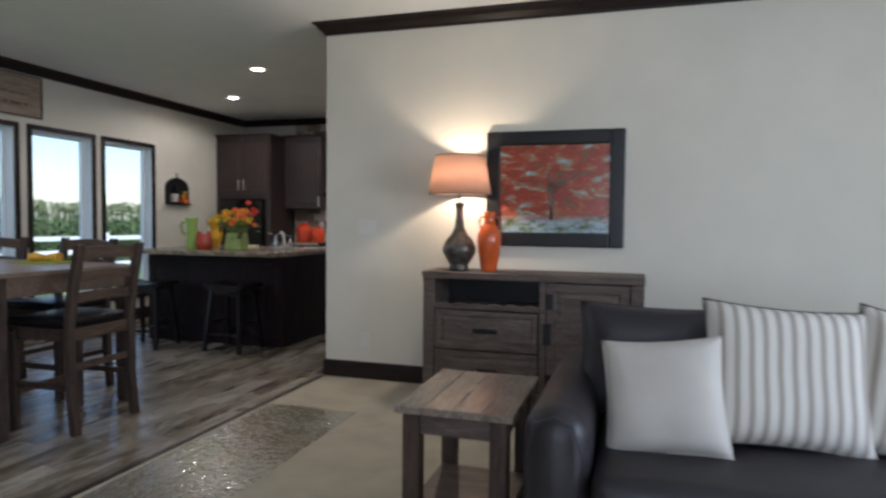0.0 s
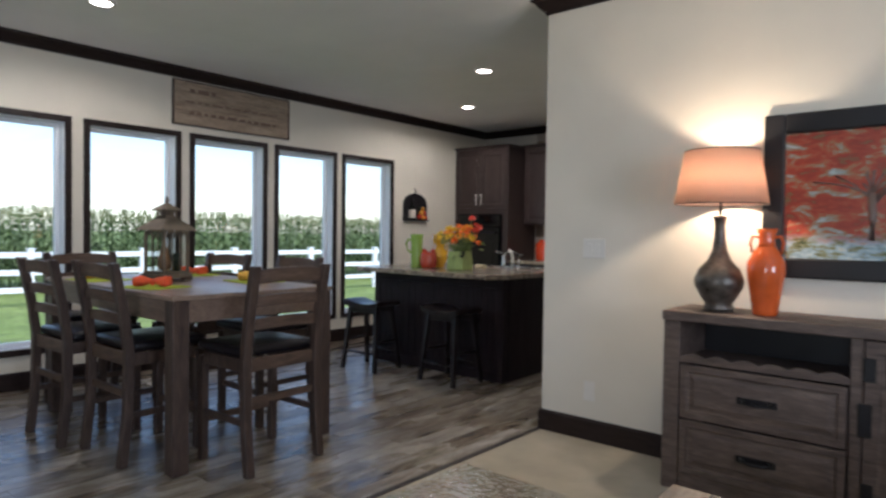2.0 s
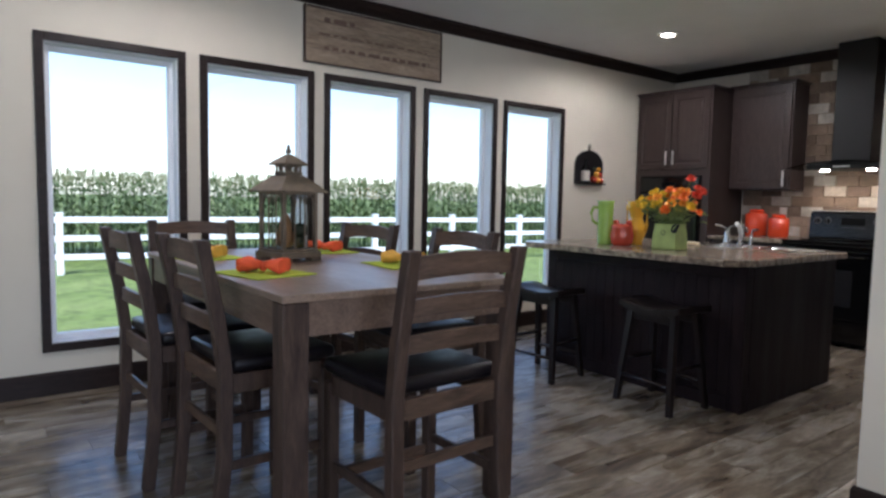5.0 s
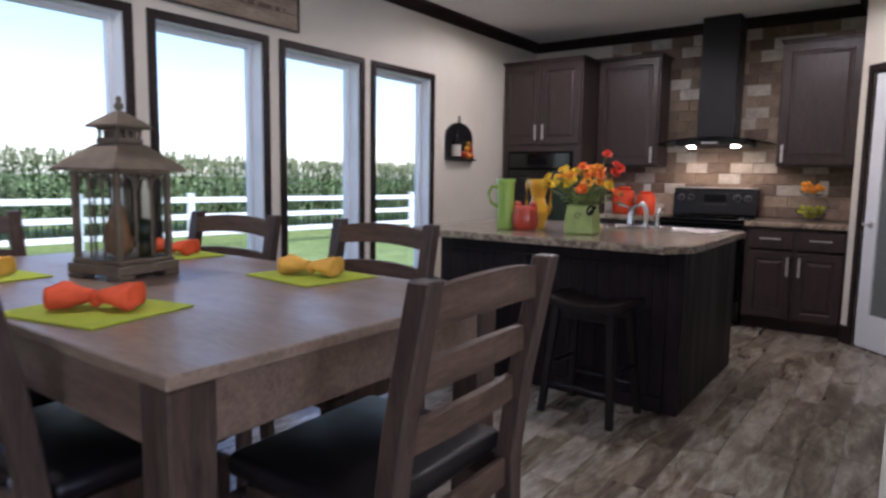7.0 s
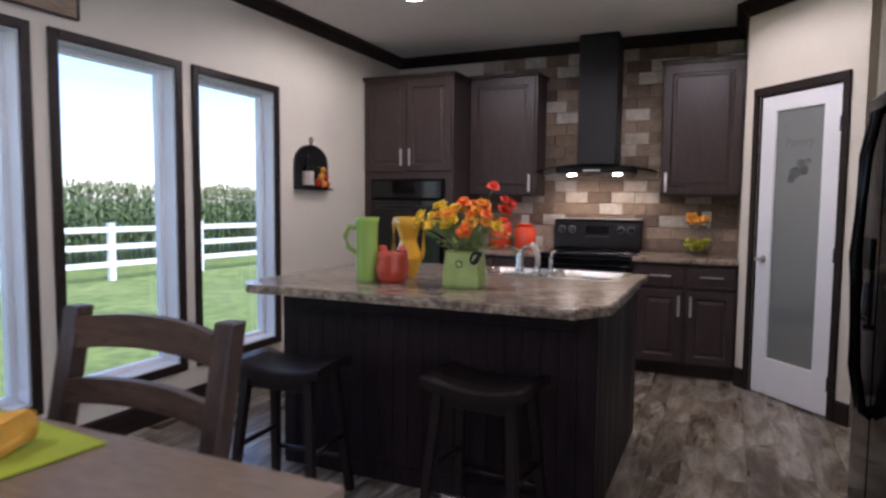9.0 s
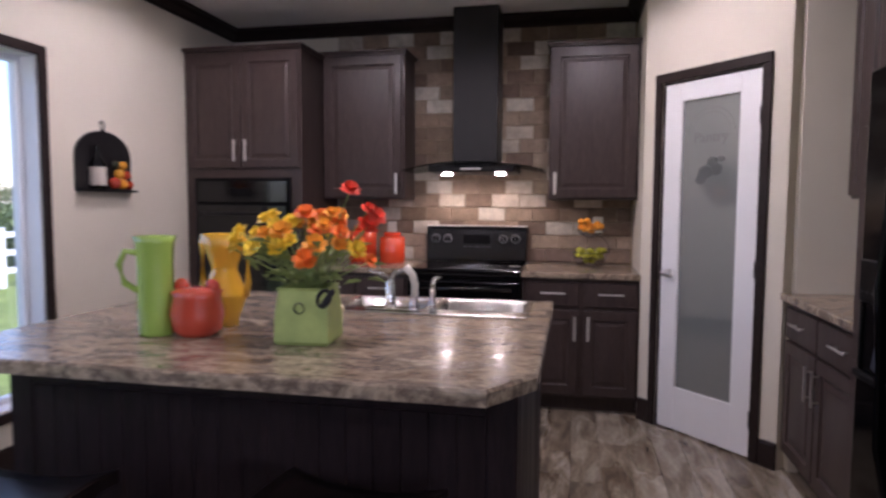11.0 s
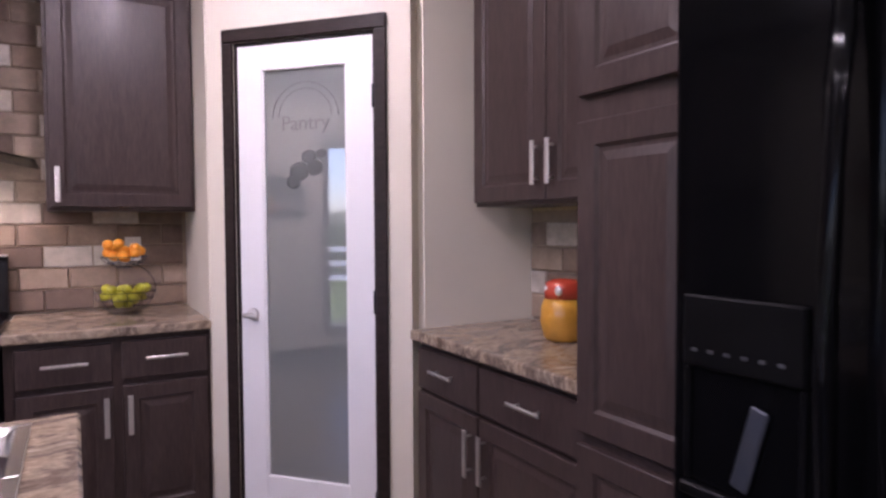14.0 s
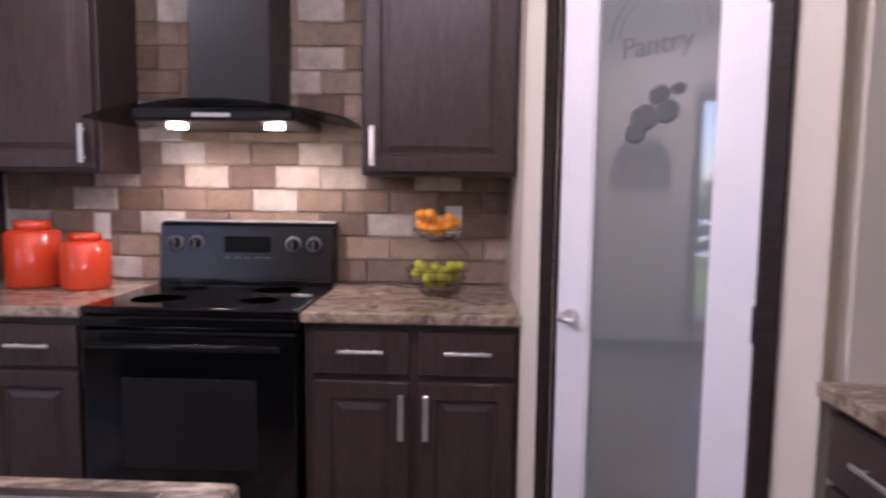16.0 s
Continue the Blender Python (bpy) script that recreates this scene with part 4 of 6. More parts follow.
for s in (-1, 1):
    part("lamp_lens", cyl((hx + s * 0.19, 8.02, 1.5735), (hx + s * 0.19, 8.02, 1.561), 0.034, n=20), HOODL, hood, "small bright downlight")
    lamp("hood_light", "SPOT", 1.9, look((hx + s * 0.19, 8.05, 1.55), (hx + s * 0.19, 8.22, 0.9)), (1.0, 0.82, 0.60), cone=140, blend=0.7, soft=0.03)

# ---------- pantry door ----------
pd = thing("door_1", "white pantry door with frosted glass, shut", "door", DM @ Vector((LEN / 2, 0, 0)))
pd["kind"] = "structure"
bm = box(D0 - 0.048, D0, -0.018, -0.002, 0.002, DZ, 0.003)
bm = box(D1, D1 + 0.048, -0.018, -0.002, 0.002, DZ, 0.003, bm)
bm = box(D0 - 0.048, D1 + 0.048, -0.020, -0.002, DZ, DZ + 0.055, 0.003, bm)
part("casing", bm, TRIM, pd, "dark stained casing", m=DM)
bm = box(D0 - 0.001, D0 + 0.012, 0.0, 0.1, 0.002, DZ - 0.012)
bm = box(D1 - 0.012, D1 + 0.001, 0.0, 0.1, 0.002, DZ - 0.012, bm=bm)
bm = box(D0 - 0.001, D1 + 0.001, 0.0, 0.1, DZ - 0.012, DZ + 0.001, bm=bm)
part("jamb", bm, TRIM, pd, m=DM)
l0, l1, lz = D0 + 0.014, D1 - 0.014, DZ - 0.015
g0, g1, gz0, gz1 = l0 + 0.115, l1 - 0.115, 0.27, 1.955
bm = box(l0, g0, 0.004, 0.039, 0.012, lz, 0.002)
bm = box(g1, l1, 0.004, 0.039, 0.012, lz, 0.002, bm)
bm = box(g0, g1, 0.004, 0.039, 0.012, gz0, 0.002, bm)
bm = box(g0, g1, 0.004, 0.039, gz1, lz, 0.002, bm)
leaf = part("leaf", bm, WHITE, pd, m=DM)
bm = box(g0, g0 + 0.008, 0.008, 0.018, gz0, gz1)
bm = box(g1 - 0.008, g1, 0.008, 0.018, gz0, gz1, bm=bm)
part("glazing_bead", bm, WHITE, leaf, m=DM)
part("pane", box(g0, g1, 0.019, 0.025, gz0, gz1), FROST, leaf, "frosted grey-green glass", m=DM)
bm = cyl((l0 + 0.06, 0.004, 0.95), (l0 + 0.06, -0.012, 0.95), 0.027, 0.024, 20)
bm = cyl((l0 + 0.06, -0.012, 0.95), (l0 + 0.06, -0.045, 0.95), 0.010, n=12, bm=bm)
bm = tube([(l0 + 0.05, -0.048, 0.95), (l0 + 0.075, -0.053, 0.952), (l0 + 0.10, -0.05, 0.948), (l0 + 0.115, -0.046, 0.946)], 0.011, 10, bm)
part("door_handle", bm, STEEL, leaf, "brushed nickel lever", m=DM)
for z in (0.22, 1.02, 1.82):
    part("hinge", cyl((l1 + 0.006, -0.006, z - 0.045), (l1 + 0.006, -0.006, z + 0.045), 0.007, n=10), BLACKM, pd, m=DM)


def lettering(text, size, place, material, parent, name="lettering"):
    c = bpy.data.curves.new(name, "FONT")
    c.body, c.size, c.align_x, c.align_y, c.extrude = text, size, "CENTER", "CENTER", 0.0006
    tmp = bpy.data.objects.new("tmp", c)
    scene.collection.objects.link(tmp)
    me = bpy.data.meshes.new_from_object(tmp.evaluated_get(bpy.context.evaluated_depsgraph_get()))
    bpy.data.objects.remove(tmp)
    b = bmesh.new()
    b.from_mesh(me)
    bpy.data.meshes.remove(me)
    b.transform(place)
    return part(name, b, material, parent)


gc = (g0 + g1) / 2
UP = Matrix.Rotation(radians(90), 4, "X")
lettering("Pantry", 0.085, DM @ Matrix.Translation((gc, 0.0175, 1.735)) @ UP, ETCH, leaf)
bm = tube([(gc + 0.15 * math.cos(a), 0.0185, 1.76 + 0.14 * math.sin(a)) for a in [math.pi * k / 18 for k in range(19)]], 0.0015, 5)
bm = tube([(gc + 0.12 * math.cos(a), 0.0185, 1.765 + 0.11 * math.sin(a)) for a in [math.pi * k / 18 for k in range(19)]], 0.0012, 5, bm)
for x, z, rx, rz in ((-0.03, 1.54, 0.055, 0.045), (0.04, 1.555, 0.045, 0.04), (0.015, 1.60, 0.04, 0.032), (-0.055, 1.50, 0.04, 0.035), (0.07, 1.61, 0.03, 0.02)):
    blot = ball((0, 0, 0), 1.0)
    blot.transform(Matrix.Translation((gc + x, 0.0187, z)) @ Matrix.Diagonal((rx * 0.85, 0.0003, rz * 0.85, 1)))
    bm = join(bm, blot)
part("etched_basket", bm, ETCH, leaf, m=DM)

# ---------- island ----------
isl = thing("kitchen_island", "near-black wooden kitchen island with panelled sides", "kitchen island", (-4.0, 5.8, 0))
IX0, IX1, IY0, IY1 = -4.76, -3.20, 5.19, 6.405
part("body", box(IX0 + 0.012, IX1 - 0.012, IY0 + 0.012, IY1, 0.002, 0.878), ISL, isl)
n = 18
for k in range(n):
    a = IX0 + 0.08 + k * (IX1 - IX0 - 0.16) / n
    part("panel_board", box(a, a + (IX1 - IX0 - 0.16) / n - 0.0012, IY0, IY0 + 0.012, 0.09, 0.80, 0.0015), ISL, isl)
for a in (IX0, IX1 - 0.08):
    part("corner_post", box(a, a + 0.08, IY0 - 0.006, IY0 + 0.07, 0.002, 0.877, 0.004), ISL, isl)
part("top_rail", box(IX0 + 0.081, IX1 - 0.081, IY0 - 0.003, IY0 + 0.012, 0.801, 0.877, 0.003), ISL, isl)
part("base_rail", box(IX0 + 0.081, IX1 - 0.081, IY0 - 0.003, IY0 + 0.012, 0.002, 0.089, 0.003), ISL, isl)
for x0, x1 in ((IX1 - 0.012, IX1), (IX0, IX0 + 0.012)):
    part("side_panel", box(x0, x1, IY0 + 0.075, IY1, 0.002, 0.877, 0.003), ISL, isl)
c0, c1, c2, c3, ch = -4.955, -3.15, 5.018, 6.445, 0.11
SX0, SX1, SY0, SY1 = -4.05, -3.235, 5.965, 6.395
hx0, hx1, hy0, hy1 = SX0 + 0.012, SX1 - 0.012, SY0 + 0.012, SY1 - 0.012
b = bmesh.new()


def ring(pts, z):
    return [b.verts.new((x, y, z)) for x, y in pts]


outline = [(c0 + ch, c2), (c1 - ch, c2), (c1, c2 + ch + 0.06), (c1, c3), (c0, c3), (c0, c2 + ch)]
inner = [(c0 + ch + 0.006, c2 + 0.006), (c1 - ch - 0.006, c2 + 0.006), (c1 - 0.006, c2 + ch + 0.066), (c1 - 0.006, c3 - 0.006), (c0 + 0.006, c3 - 0.006), (c0 + 0.006, c2 + ch + 0.006)]
hole = [(hx0, hy0), (hx1, hy0), (hx1, hy1), (hx0, hy1)]
lo, mi, hi = ring(outline, 0.880), ring(outline, 0.913), ring(inner, 0.920)
h1, h0 = ring(hole, 0.920), ring(hole, 0.880)
for A, B in ((lo, mi), (mi, hi)):
    for i in range(6):
        b.faces.new((A[i], A[(i + 1) % 6], B[(i + 1) % 6], B[i]))
for i in range(4):
    b.faces.new((h0[i], h1[i], h1[(i + 1) % 4], h0[(i + 1) % 4]))
for R, Hh in ((hi, h1), (lo, h0)):
    b.faces.new((R[0], R[1], Hh[1], Hh[0]))
    b.faces.new((R[1], R[2], Hh[1]))
    b.faces.new((R[2], R[3], Hh[2], Hh[1]))
    b.faces.new((R[3], R[4], Hh[3], Hh[2]))
    b.faces.new((R[4], R[5], Hh[0], Hh[3]))
    b.faces.new((R[5], R[0], Hh[0]))
bmesh.ops.recalc_face_normals(b, faces=b.faces)
lone("island_worktop", b, COUNTER, "mottled brown granite-look island worktop with clipped corners", "countertop")

sink = thing("kitchen_sink", "double-bowl stainless steel drop-in sink", "sink", (-3.64, 6.16, 0.92))
bm = box(SX0, SX1, SY0, SY0 + 0.105, 0.921, 0.927, 0.002)
bm = box(SX0, SX1, SY1 - 0.025, SY1, 0.921, 0.927, 0.002, bm)
bm = box(SX0, SX0 + 0.025, SY0 + 0.105, SY1 - 0.025, 0.921, 0.927, 0.002, bm)
bm = box(SX1 - 0.025, SX1, SY0 + 0.105, SY1 - 0.025, 0.921, 0.927, 0.002, bm)
sm = (SX0 + SX1) / 2
bm = box(sm - 0.018, sm + 0.018, SY0 + 0.105, SY1 - 0.025, 0.921, 0.927, 0.002, bm)
part("rim", bm, SINKM, sink)
for a, e in ((SX0 + 0.025, sm - 0.018), (sm + 0.018, SX1 - 0.025)):
    y0, y1 = SY0 + 0.105, SY1 - 0.025
    q = bmesh.new()
    rings = []
    for z, ins in ((0.9265, 0.0), (0.915, 0.004), (0.78, 0.02), (0.765, 0.045)):
        r = 0.05
        pts = []
        for cx, cy, s in ((e - ins - r, y1 - ins - r, 0), (a + ins + r, y1 - ins - r, 1), (a + ins + r, y0 + ins + r, 2), (e - ins - r, y0 + ins + r, 3)):
            for k in range(5):
                t = math.pi / 2 * (s + k / 4)
                rr = r if z < 0.92 else 0.012
                px = cx + (r - rr) * (1 if s in (0, 3) else -1) + rr * math.cos(t)
                py = cy + (r - rr) * (1 if s in (0, 1) else -1) + rr * math.sin(t)
                pts.append(q.verts.new((px, py, z)))
        rings.append(pts)
    for A, B in zip(rings, rings[1:]):
        for i in range(20):
            q.faces.new((A[i], B[i], B[(i + 1) % 20], A[(i + 1) % 20])).smooth = True
    q.faces.new(rings[-1])
    bmesh.ops.recalc_face_normals(q, faces=q.faces)
    bmesh.ops.reverse_faces(q, faces=q.faces)
    bowl = part("bowl", q, SINKM, sink)
    part("drain", lathe([(0.012, 0), (0.038, 0.001), (0.042, 0.004), (0.030, 0.004), (0.028, 0.001)], ((a + e) / 2, (y0 + y1) / 2, 0.766), 20), CHROME, bowl)
fx, fy = -3.79, 6.025
fau = thing("faucet", "chrome kitchen faucet with arched spout", "faucet", (fx, fy, 0.928))
part("base", box(fx - 0.10, fx + 0.10, fy - 0.025, fy + 0.025, 0.928, 0.936, 0.003), CHROME, fau)
part("body", lathe([(0.026, 0), (0.024, 0.03), (0.019, 0.05), (0.019, 0.10), (0.012, 0.115)], (fx, fy, 0.936), 20), CHROME, fau)
part("spout", tube([(fx, fy, 1.02), (fx, fy + 0.005, 1.05), (fx + 0.01, fy + 0.03, 1.072), (fx + 0.03, fy + 0.09, 1.080), (fx + 0.045, fy + 0.15, 1.070), (fx + 0.05, fy + 0.175, 1.05), (fx + 0.05, fy + 0.18, 1.03)], 0.011, 12), CHROME, fau)
part("lever", tube([(fx, fy, 1.055), (fx - 0.03, fy - 0.02, 1.075), (fx - 0.075, fy - 0.045, 1.085)], 0.007, 8), CHROME, fau)
spx = -3.69
spr = thing("sink_sprayer", "white side sprayer in a chrome holder", "sprayer", (spx, fy, 0.928))
part("holder", lathe([(0.024, 0), (0.022, 0.03), (0.014, 0.045), (0.014, 0.06)], (spx, fy, 0.928), 18), CHROME, spr)
part("wand", tube([(spx, fy, 0.985), (spx + 0.004, fy - 0.004, 1.03), (spx - 0.006, fy - 0.012, 1.075), (spx - 0.03, fy - 0.02, 1.105)], 0.015, 12), PLATE, spr, "white wand")
dsp = thing("soap_dispenser", "chrome soap dispenser beside the sprayer", "soap dispenser", (spx + 0.075, fy, 0.928))
part("body", lathe([(0.018, 0), (0.016, 0.03), (0.011, 0.04), (0.011, 0.09)], (spx + 0.075, fy, 0.928), 16), CHROME, dsp)
part("spout", tube([(spx + 0.075, fy, 1.015), (spx + 0.08, fy + 0.01, 1.055), (spx + 0.095, fy + 0.05, 1.06)], 0.008, 8), CHROME, dsp)

# ---------- dining table and chairs ----------
tb = thing("dining_table", "weathered brown counter-height wooden dining table", "table", (-4.16, 2.875, 0))
TX0, TX1, TY0, TY1, TZ = -5.02, -3.225, 2.365, 3.38, 0.921
# lighter than the aprons: reflected window light is in the top's colour
part("tabletop", box(TX0, TX1, TY0, TY1, TZ - 0.025, TZ, 0.003), TOPW, tb, "wooden top, lightened for window reflection")
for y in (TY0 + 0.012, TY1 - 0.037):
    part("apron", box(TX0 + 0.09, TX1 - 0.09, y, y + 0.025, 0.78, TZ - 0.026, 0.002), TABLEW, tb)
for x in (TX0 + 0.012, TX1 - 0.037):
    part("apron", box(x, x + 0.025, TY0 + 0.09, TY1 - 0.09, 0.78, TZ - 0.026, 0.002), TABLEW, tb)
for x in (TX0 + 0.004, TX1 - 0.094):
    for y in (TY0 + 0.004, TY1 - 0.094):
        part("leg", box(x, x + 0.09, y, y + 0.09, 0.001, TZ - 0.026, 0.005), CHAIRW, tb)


def curved_bar(x0, x1, y, z0, z1, bow, thick, rise=0.0, n=10):
    """A bar across a chair's back, bowed backwards and arched on top."""
    b = bmesh.new()
    cols = []
    for i in range(n + 1):
        s = -1 + 2 * i / n
        x = x0 + (x1 - x0) * i / n
        yy = y - bow * (1 - s * s)
        up = rise * (1 - s * s)
        cols.append([b.verts.new(v) for v in ((x, yy, z0 + up * 0.8), (x, yy + thick, z0 + up * 0.8), (x, yy + thick, z1 + up), (x, yy, z1 + up))])
    for p, q in zip(cols, cols[1:]):
        for k in range(4):
            b.faces.new((p[k], p[(k + 1) % 4], q[(k + 1) % 4], q[k]))
    b.faces.new(cols[0][::-1])
    b.faces.new(cols[-1])
    bmesh.ops.recalc_face_normals(b, faces=b.faces)
    return b


def dining_chair():
    """Back posts at y=0, the sitter looks to +y."""
    c = thing("dining_chair", "dark brown ladder-back counter chair with black padded seat", "chair", m=I4, group="chairs round the dining table")
    w = 0.226
    for s in (-1, 1):
        b = bmesh.new()
        rings = []
        for z, y in ((0.001, -0.03), (0.30, 0.0), (0.60, 0.005), (0.80, -0.02), (1.078, -0.075)):
            x = s * w
            rings.append([b.verts.new(v) for v in ((x - 0.024, y - 0.02, z), (x + 0.024, y - 0.02, z), (x + 0.024, y + 0.026, z), (x - 0.024, y + 0.026, z))])
        for p, q in zip(rings, rings[1:]):
            for k in range(4):
                b.faces.new((p[k], p[(k + 1) % 4], q[(k + 1) % 4], q[k]))
        b.faces.new(rings[0][::-1])
        b.faces.new(rings[-1])
        bmesh.ops.bevel(b, geom=b.edges[:], offset=0.004, segments=1, affect="EDGES", clamp_overlap=True)
        part("back_post", b, CHAIRW, c)
        part("leg", box(s * w - 0.022, s * w + 0.022, 0.38, 0.424, 0.001, 0.575, 0.004), CHAIRW, c)
        part("side_rail", box(s * w - 0.012, s * w + 0.012, 0.032, 0.379, 0.53, 0.60, 0.003), CHAIRW, c)
        part("stretcher", box(s * w - 0.01, s * w + 0.01, 0.026, 0.379, 0.25, 0.285, 0.003), CHAIRW, c)
    for z0, z1, y, rise in ((0.985, 1.055, -0.062, 0.016), (0.865, 0.92, -0.036, 0.012), (0.745, 0.80, -0.012, 0.012)):
        part("back_slat", curved_bar(-w + 0.022, w - 0.022, y, z0, z1, 0.022, 0.02, rise), BACKW, c)
    part("front_rail", box(-w + 0.023, w - 0.023, 0.39, 0.412, 0.53, 0.60, 0.003), BACKW, c)
    part("back_rail", box(-w + 0.026, w - 0.026, 0.0, 0.02, 0.53, 0.60, 0.003), BACKW, c)
    for z, y in ((0.20, 0.393), (0.36, 0.0)):
        part("stretcher", box(-w + 0.023, w - 0.023, y, y + 0.018, z, z + 0.04, 0.003), BACKW, c)
    b = box(-w - 0.015, w + 0.015, 0.03, 0.445, 0.601, 0.655, 0.022, seg=3)
    for v in b.verts:
        if v.co.z > 0.64:
            v.co.z += 0.012 * max(0, 1 - (v.co.x / w) ** 2)
    for f in b.faces:
        f.smooth = True
    part("seat", b, LEATHER, c, "black leather padded seat")
    return c


chair = dining_chair()
chair.matrix_basis = pose(-2.998, 2.862, 0, 0, 0, 92)          # at the end towards the living room
tagged(chair, "dark brown ladder-back counter chair at the table's end")
for x, y, a in ((-4.365, 2.18, 3), (-3.80, 2.285, 2), (-4.64, 3.45, 188), (-3.88, 3.55, 180), (-5.27, 2.69, -92)):
    tagged(copy_thing(chair, pose(x, y, 0, 0, 0, a)), "dark brown ladder-back counter chair with black padded seat")

# ---------- stools ----------


def stool():
    s = thing("bar_stool", "dark wooden saddle-seat stool at the island", "stool", m=I4, group="stools at the island")
    b = bmesh.new()
    nx, ny = 12, 6
    top, bot = [], []
    for j in range(ny + 1):
        for i in range(nx + 1):
            x, y = -0.22 + 0.44 * i / nx, -0.15 + 0.30 * j / ny
            z = 0.605 + 0.035 * (x / 0.22) ** 2 - 0.006 * (y / 0.15) ** 4
            top.append(b.verts.new((x, y, z)))
            bot.append(b.verts.new((x, y, z - 0.038)))
    for j in range(ny):
        for i in range(nx):
            k = j * (nx + 1) + i
            b.faces.new((top[k], top[k + 1], top[k + nx + 2], top[k + nx + 1])).smooth = True
            b.faces.new((bot[k], bot[k + nx + 1], bot[k + nx + 2], bot[k + 1])).smooth = True
    edge = [i for i in range(nx + 1)] + [(j + 1) * (nx + 1) - 1 for j in range(1, ny + 1)] + [ny * (nx + 1) + i for i in range(nx - 1, -1, -1)] + [j * (nx + 1) for j in range(ny - 1, 0, -1)]
    for p, q in zip(edge, edge[1:] + edge[:1]):
        b.faces.new((top[p], bot[p], bot[q], top[q]))
    bmesh.ops.recalc_face_normals(b, faces=b.faces)
    part("seat", b, STOOLW, s)
    feet = {}
    for sx in (-1, 1):
        for sy in (-1, 1):
            p, q = Vector((sx * 0.155, sy * 0.10, 0.585)), Vector((sx * 0.20, sy * 0.165, 0.001))
            feet[sx, sy] = (p, q)
            b = bmesh.new()
            r = []
            for c, h in ((q, 0.016), (p, 0.019)):
                r.append([b.verts.new(c + Vector(v) * h) for v in ((-1, -1, 0), (1, -1, 0), (1, 1, 0), (-1, 1, 0))])
            for k in range(4):
                b.faces.new((r[0][k], r[0][(k + 1) % 4], r[1][(k + 1) % 4], r[1][k]))
            b.faces.new(r[0][::-1])
            b.faces.new(r[1])
            part("leg", b, STOOLW, s)
    at = lambda k, t: feet[k][0].lerp(feet[k][1], t)
    for a, e, t in (((-1, -1), (1, -1), 0.72), ((-1, 1), (1, 1), 0.72), ((-1, -1), (-1, 1), 0.55), ((1, -1), (1, 1), 0.55)):
        part("stretcher", cyl(at(a, t), at(e, t), 0.012, n=8), STOOLW, s)
    for sy in (-1, 1):
        part("seat_rail", box(-0.14, 0.14, sy * 0.10 - 0.01, sy * 0.10 + 0.01, 0.52, 0.566, 0.003), STOOLW, s)
    return s


st = stool()
st.matrix_basis = pose(-4.47, 4.87, 0, 0, 0, 4)
copy_thing(st, pose(-3.60, 4.98, 0, 0, 0, -5))

# ---------- on the table ----------
lx, ly = -4.28, 2.845
ln = thing("lantern", "weathered bronze house-shaped lantern with dried gourds inside", "lantern", m=pose(lx, ly, TZ + 0.0005, 0, 0, 12) @ Matrix.Diagonal((0.81, 0.81, 0.92, 1)))
b = box(-0.14, 0.14, -0.14, 0.14, 0.018, 0.05, 0.004)
b = box(-0.128, 0.128, -0.128, 0.128, 0.05, 0.066, 0.004, b)
part("base", b, LANT, ln)
for sx in (-1, 1):
    for sy in (-1, 1):
        part("foot", box(sx * 0.105 - 0.035, sx * 0.105 + 0.035, sy * 0.105 - 0.035, sy * 0.105 + 0.035, 0.0005, 0.0175, 0.004), LANT, ln)
        part("post", box(sx * 0.112 - 0.011, sx * 0.112 + 0.011, sy * 0.112 - 0.011, sy * 0.112 + 0.011, 0.0665, 0.355, 0.002), LANT, ln)
for k in range(4):
    R = Matrix.Rotation(math.pi / 2 * k, 4, "Z")
    b = None
    for x in (-0.036, 0.036):
        b = box(x - 0.004, x + 0.004, -0.116, -0.108, 0.067, 0.354, 0.001, b)
    for cx in (-0.068, 0.0, 0.068):
        for s in (-1, 1):
            b = tube([(cx + s * 0.032, -0.112, 0.29), (cx + s * 0.022, -0.112, 0.325), (cx, -0.112, 0.345)], 0.004, 5, b)
    b = box(-0.10, 0.10, -0.116, -0.108, 0.345, 0.355, 0.001, b)
    part("tracery", b, LANT, ln, m=R)
    part("pane", box(-0.10, 0.10, -0.1065, -0.1045, 0.067, 0.345), CLEAR, ln, "clear glass", m=R)


def pyramid(w0, w1, z0, z1, flare, bm=None):
    b = bmesh.new()
    prof = [(w0, z0), (w0, z0 + 0.008), (w0 * 0.72 + w1 * 0.28 - flare, z0 + 0.45 * (z1 - z0)), (w1, z1)]
    rr = [[b.verts.new((sx * w, sy * w, z)) for sx, sy in ((-1, -1), (1, -1), (1, 1), (-1, 1))] for w, z in prof]
    for p, q in zip(rr, rr[1:]):
        for k in range(4):
            b.faces.new((p[k], p[(k + 1) % 4], q[(k + 1) % 4], q[k]))
    b.faces.new(rr[0][::-1])
    b.faces.new(rr[-1])
    return join(bm, b)


part("roof", pyramid(0.165, 0.062, 0.356, 0.445, 0.008), LANT, ln)
b = box(-0.058, 0.058, -0.058, 0.058, 0.446, 0.464, 0.002)
for k in range(4):
    for x in (-0.045, -0.015, 0.015, 0.045):
        q = box(x - 0.005, x + 0.005, -0.056, -0.048, 0.464, 0.49)
        q.transform(Matrix.Rotation(math.pi / 2 * k, 4, "Z"))
        b = join(b, q)
b = box(-0.058, 0.058, -0.058, 0.058, 0.49, 0.497, 0.002, b)
part("vent", b, LANT, ln)
part("cap", pyramid(0.082, 0.012, 0.498, 0.555, 0.004), LANT, ln)
part("finial", lathe([(0.006, 0), (0.016, 0.008), (0.018, 0.018), (0.008, 0.03), (0.011, 0.04), (0.003, 0.05)], (0, 0, 0.556), 14), LANT, ln)
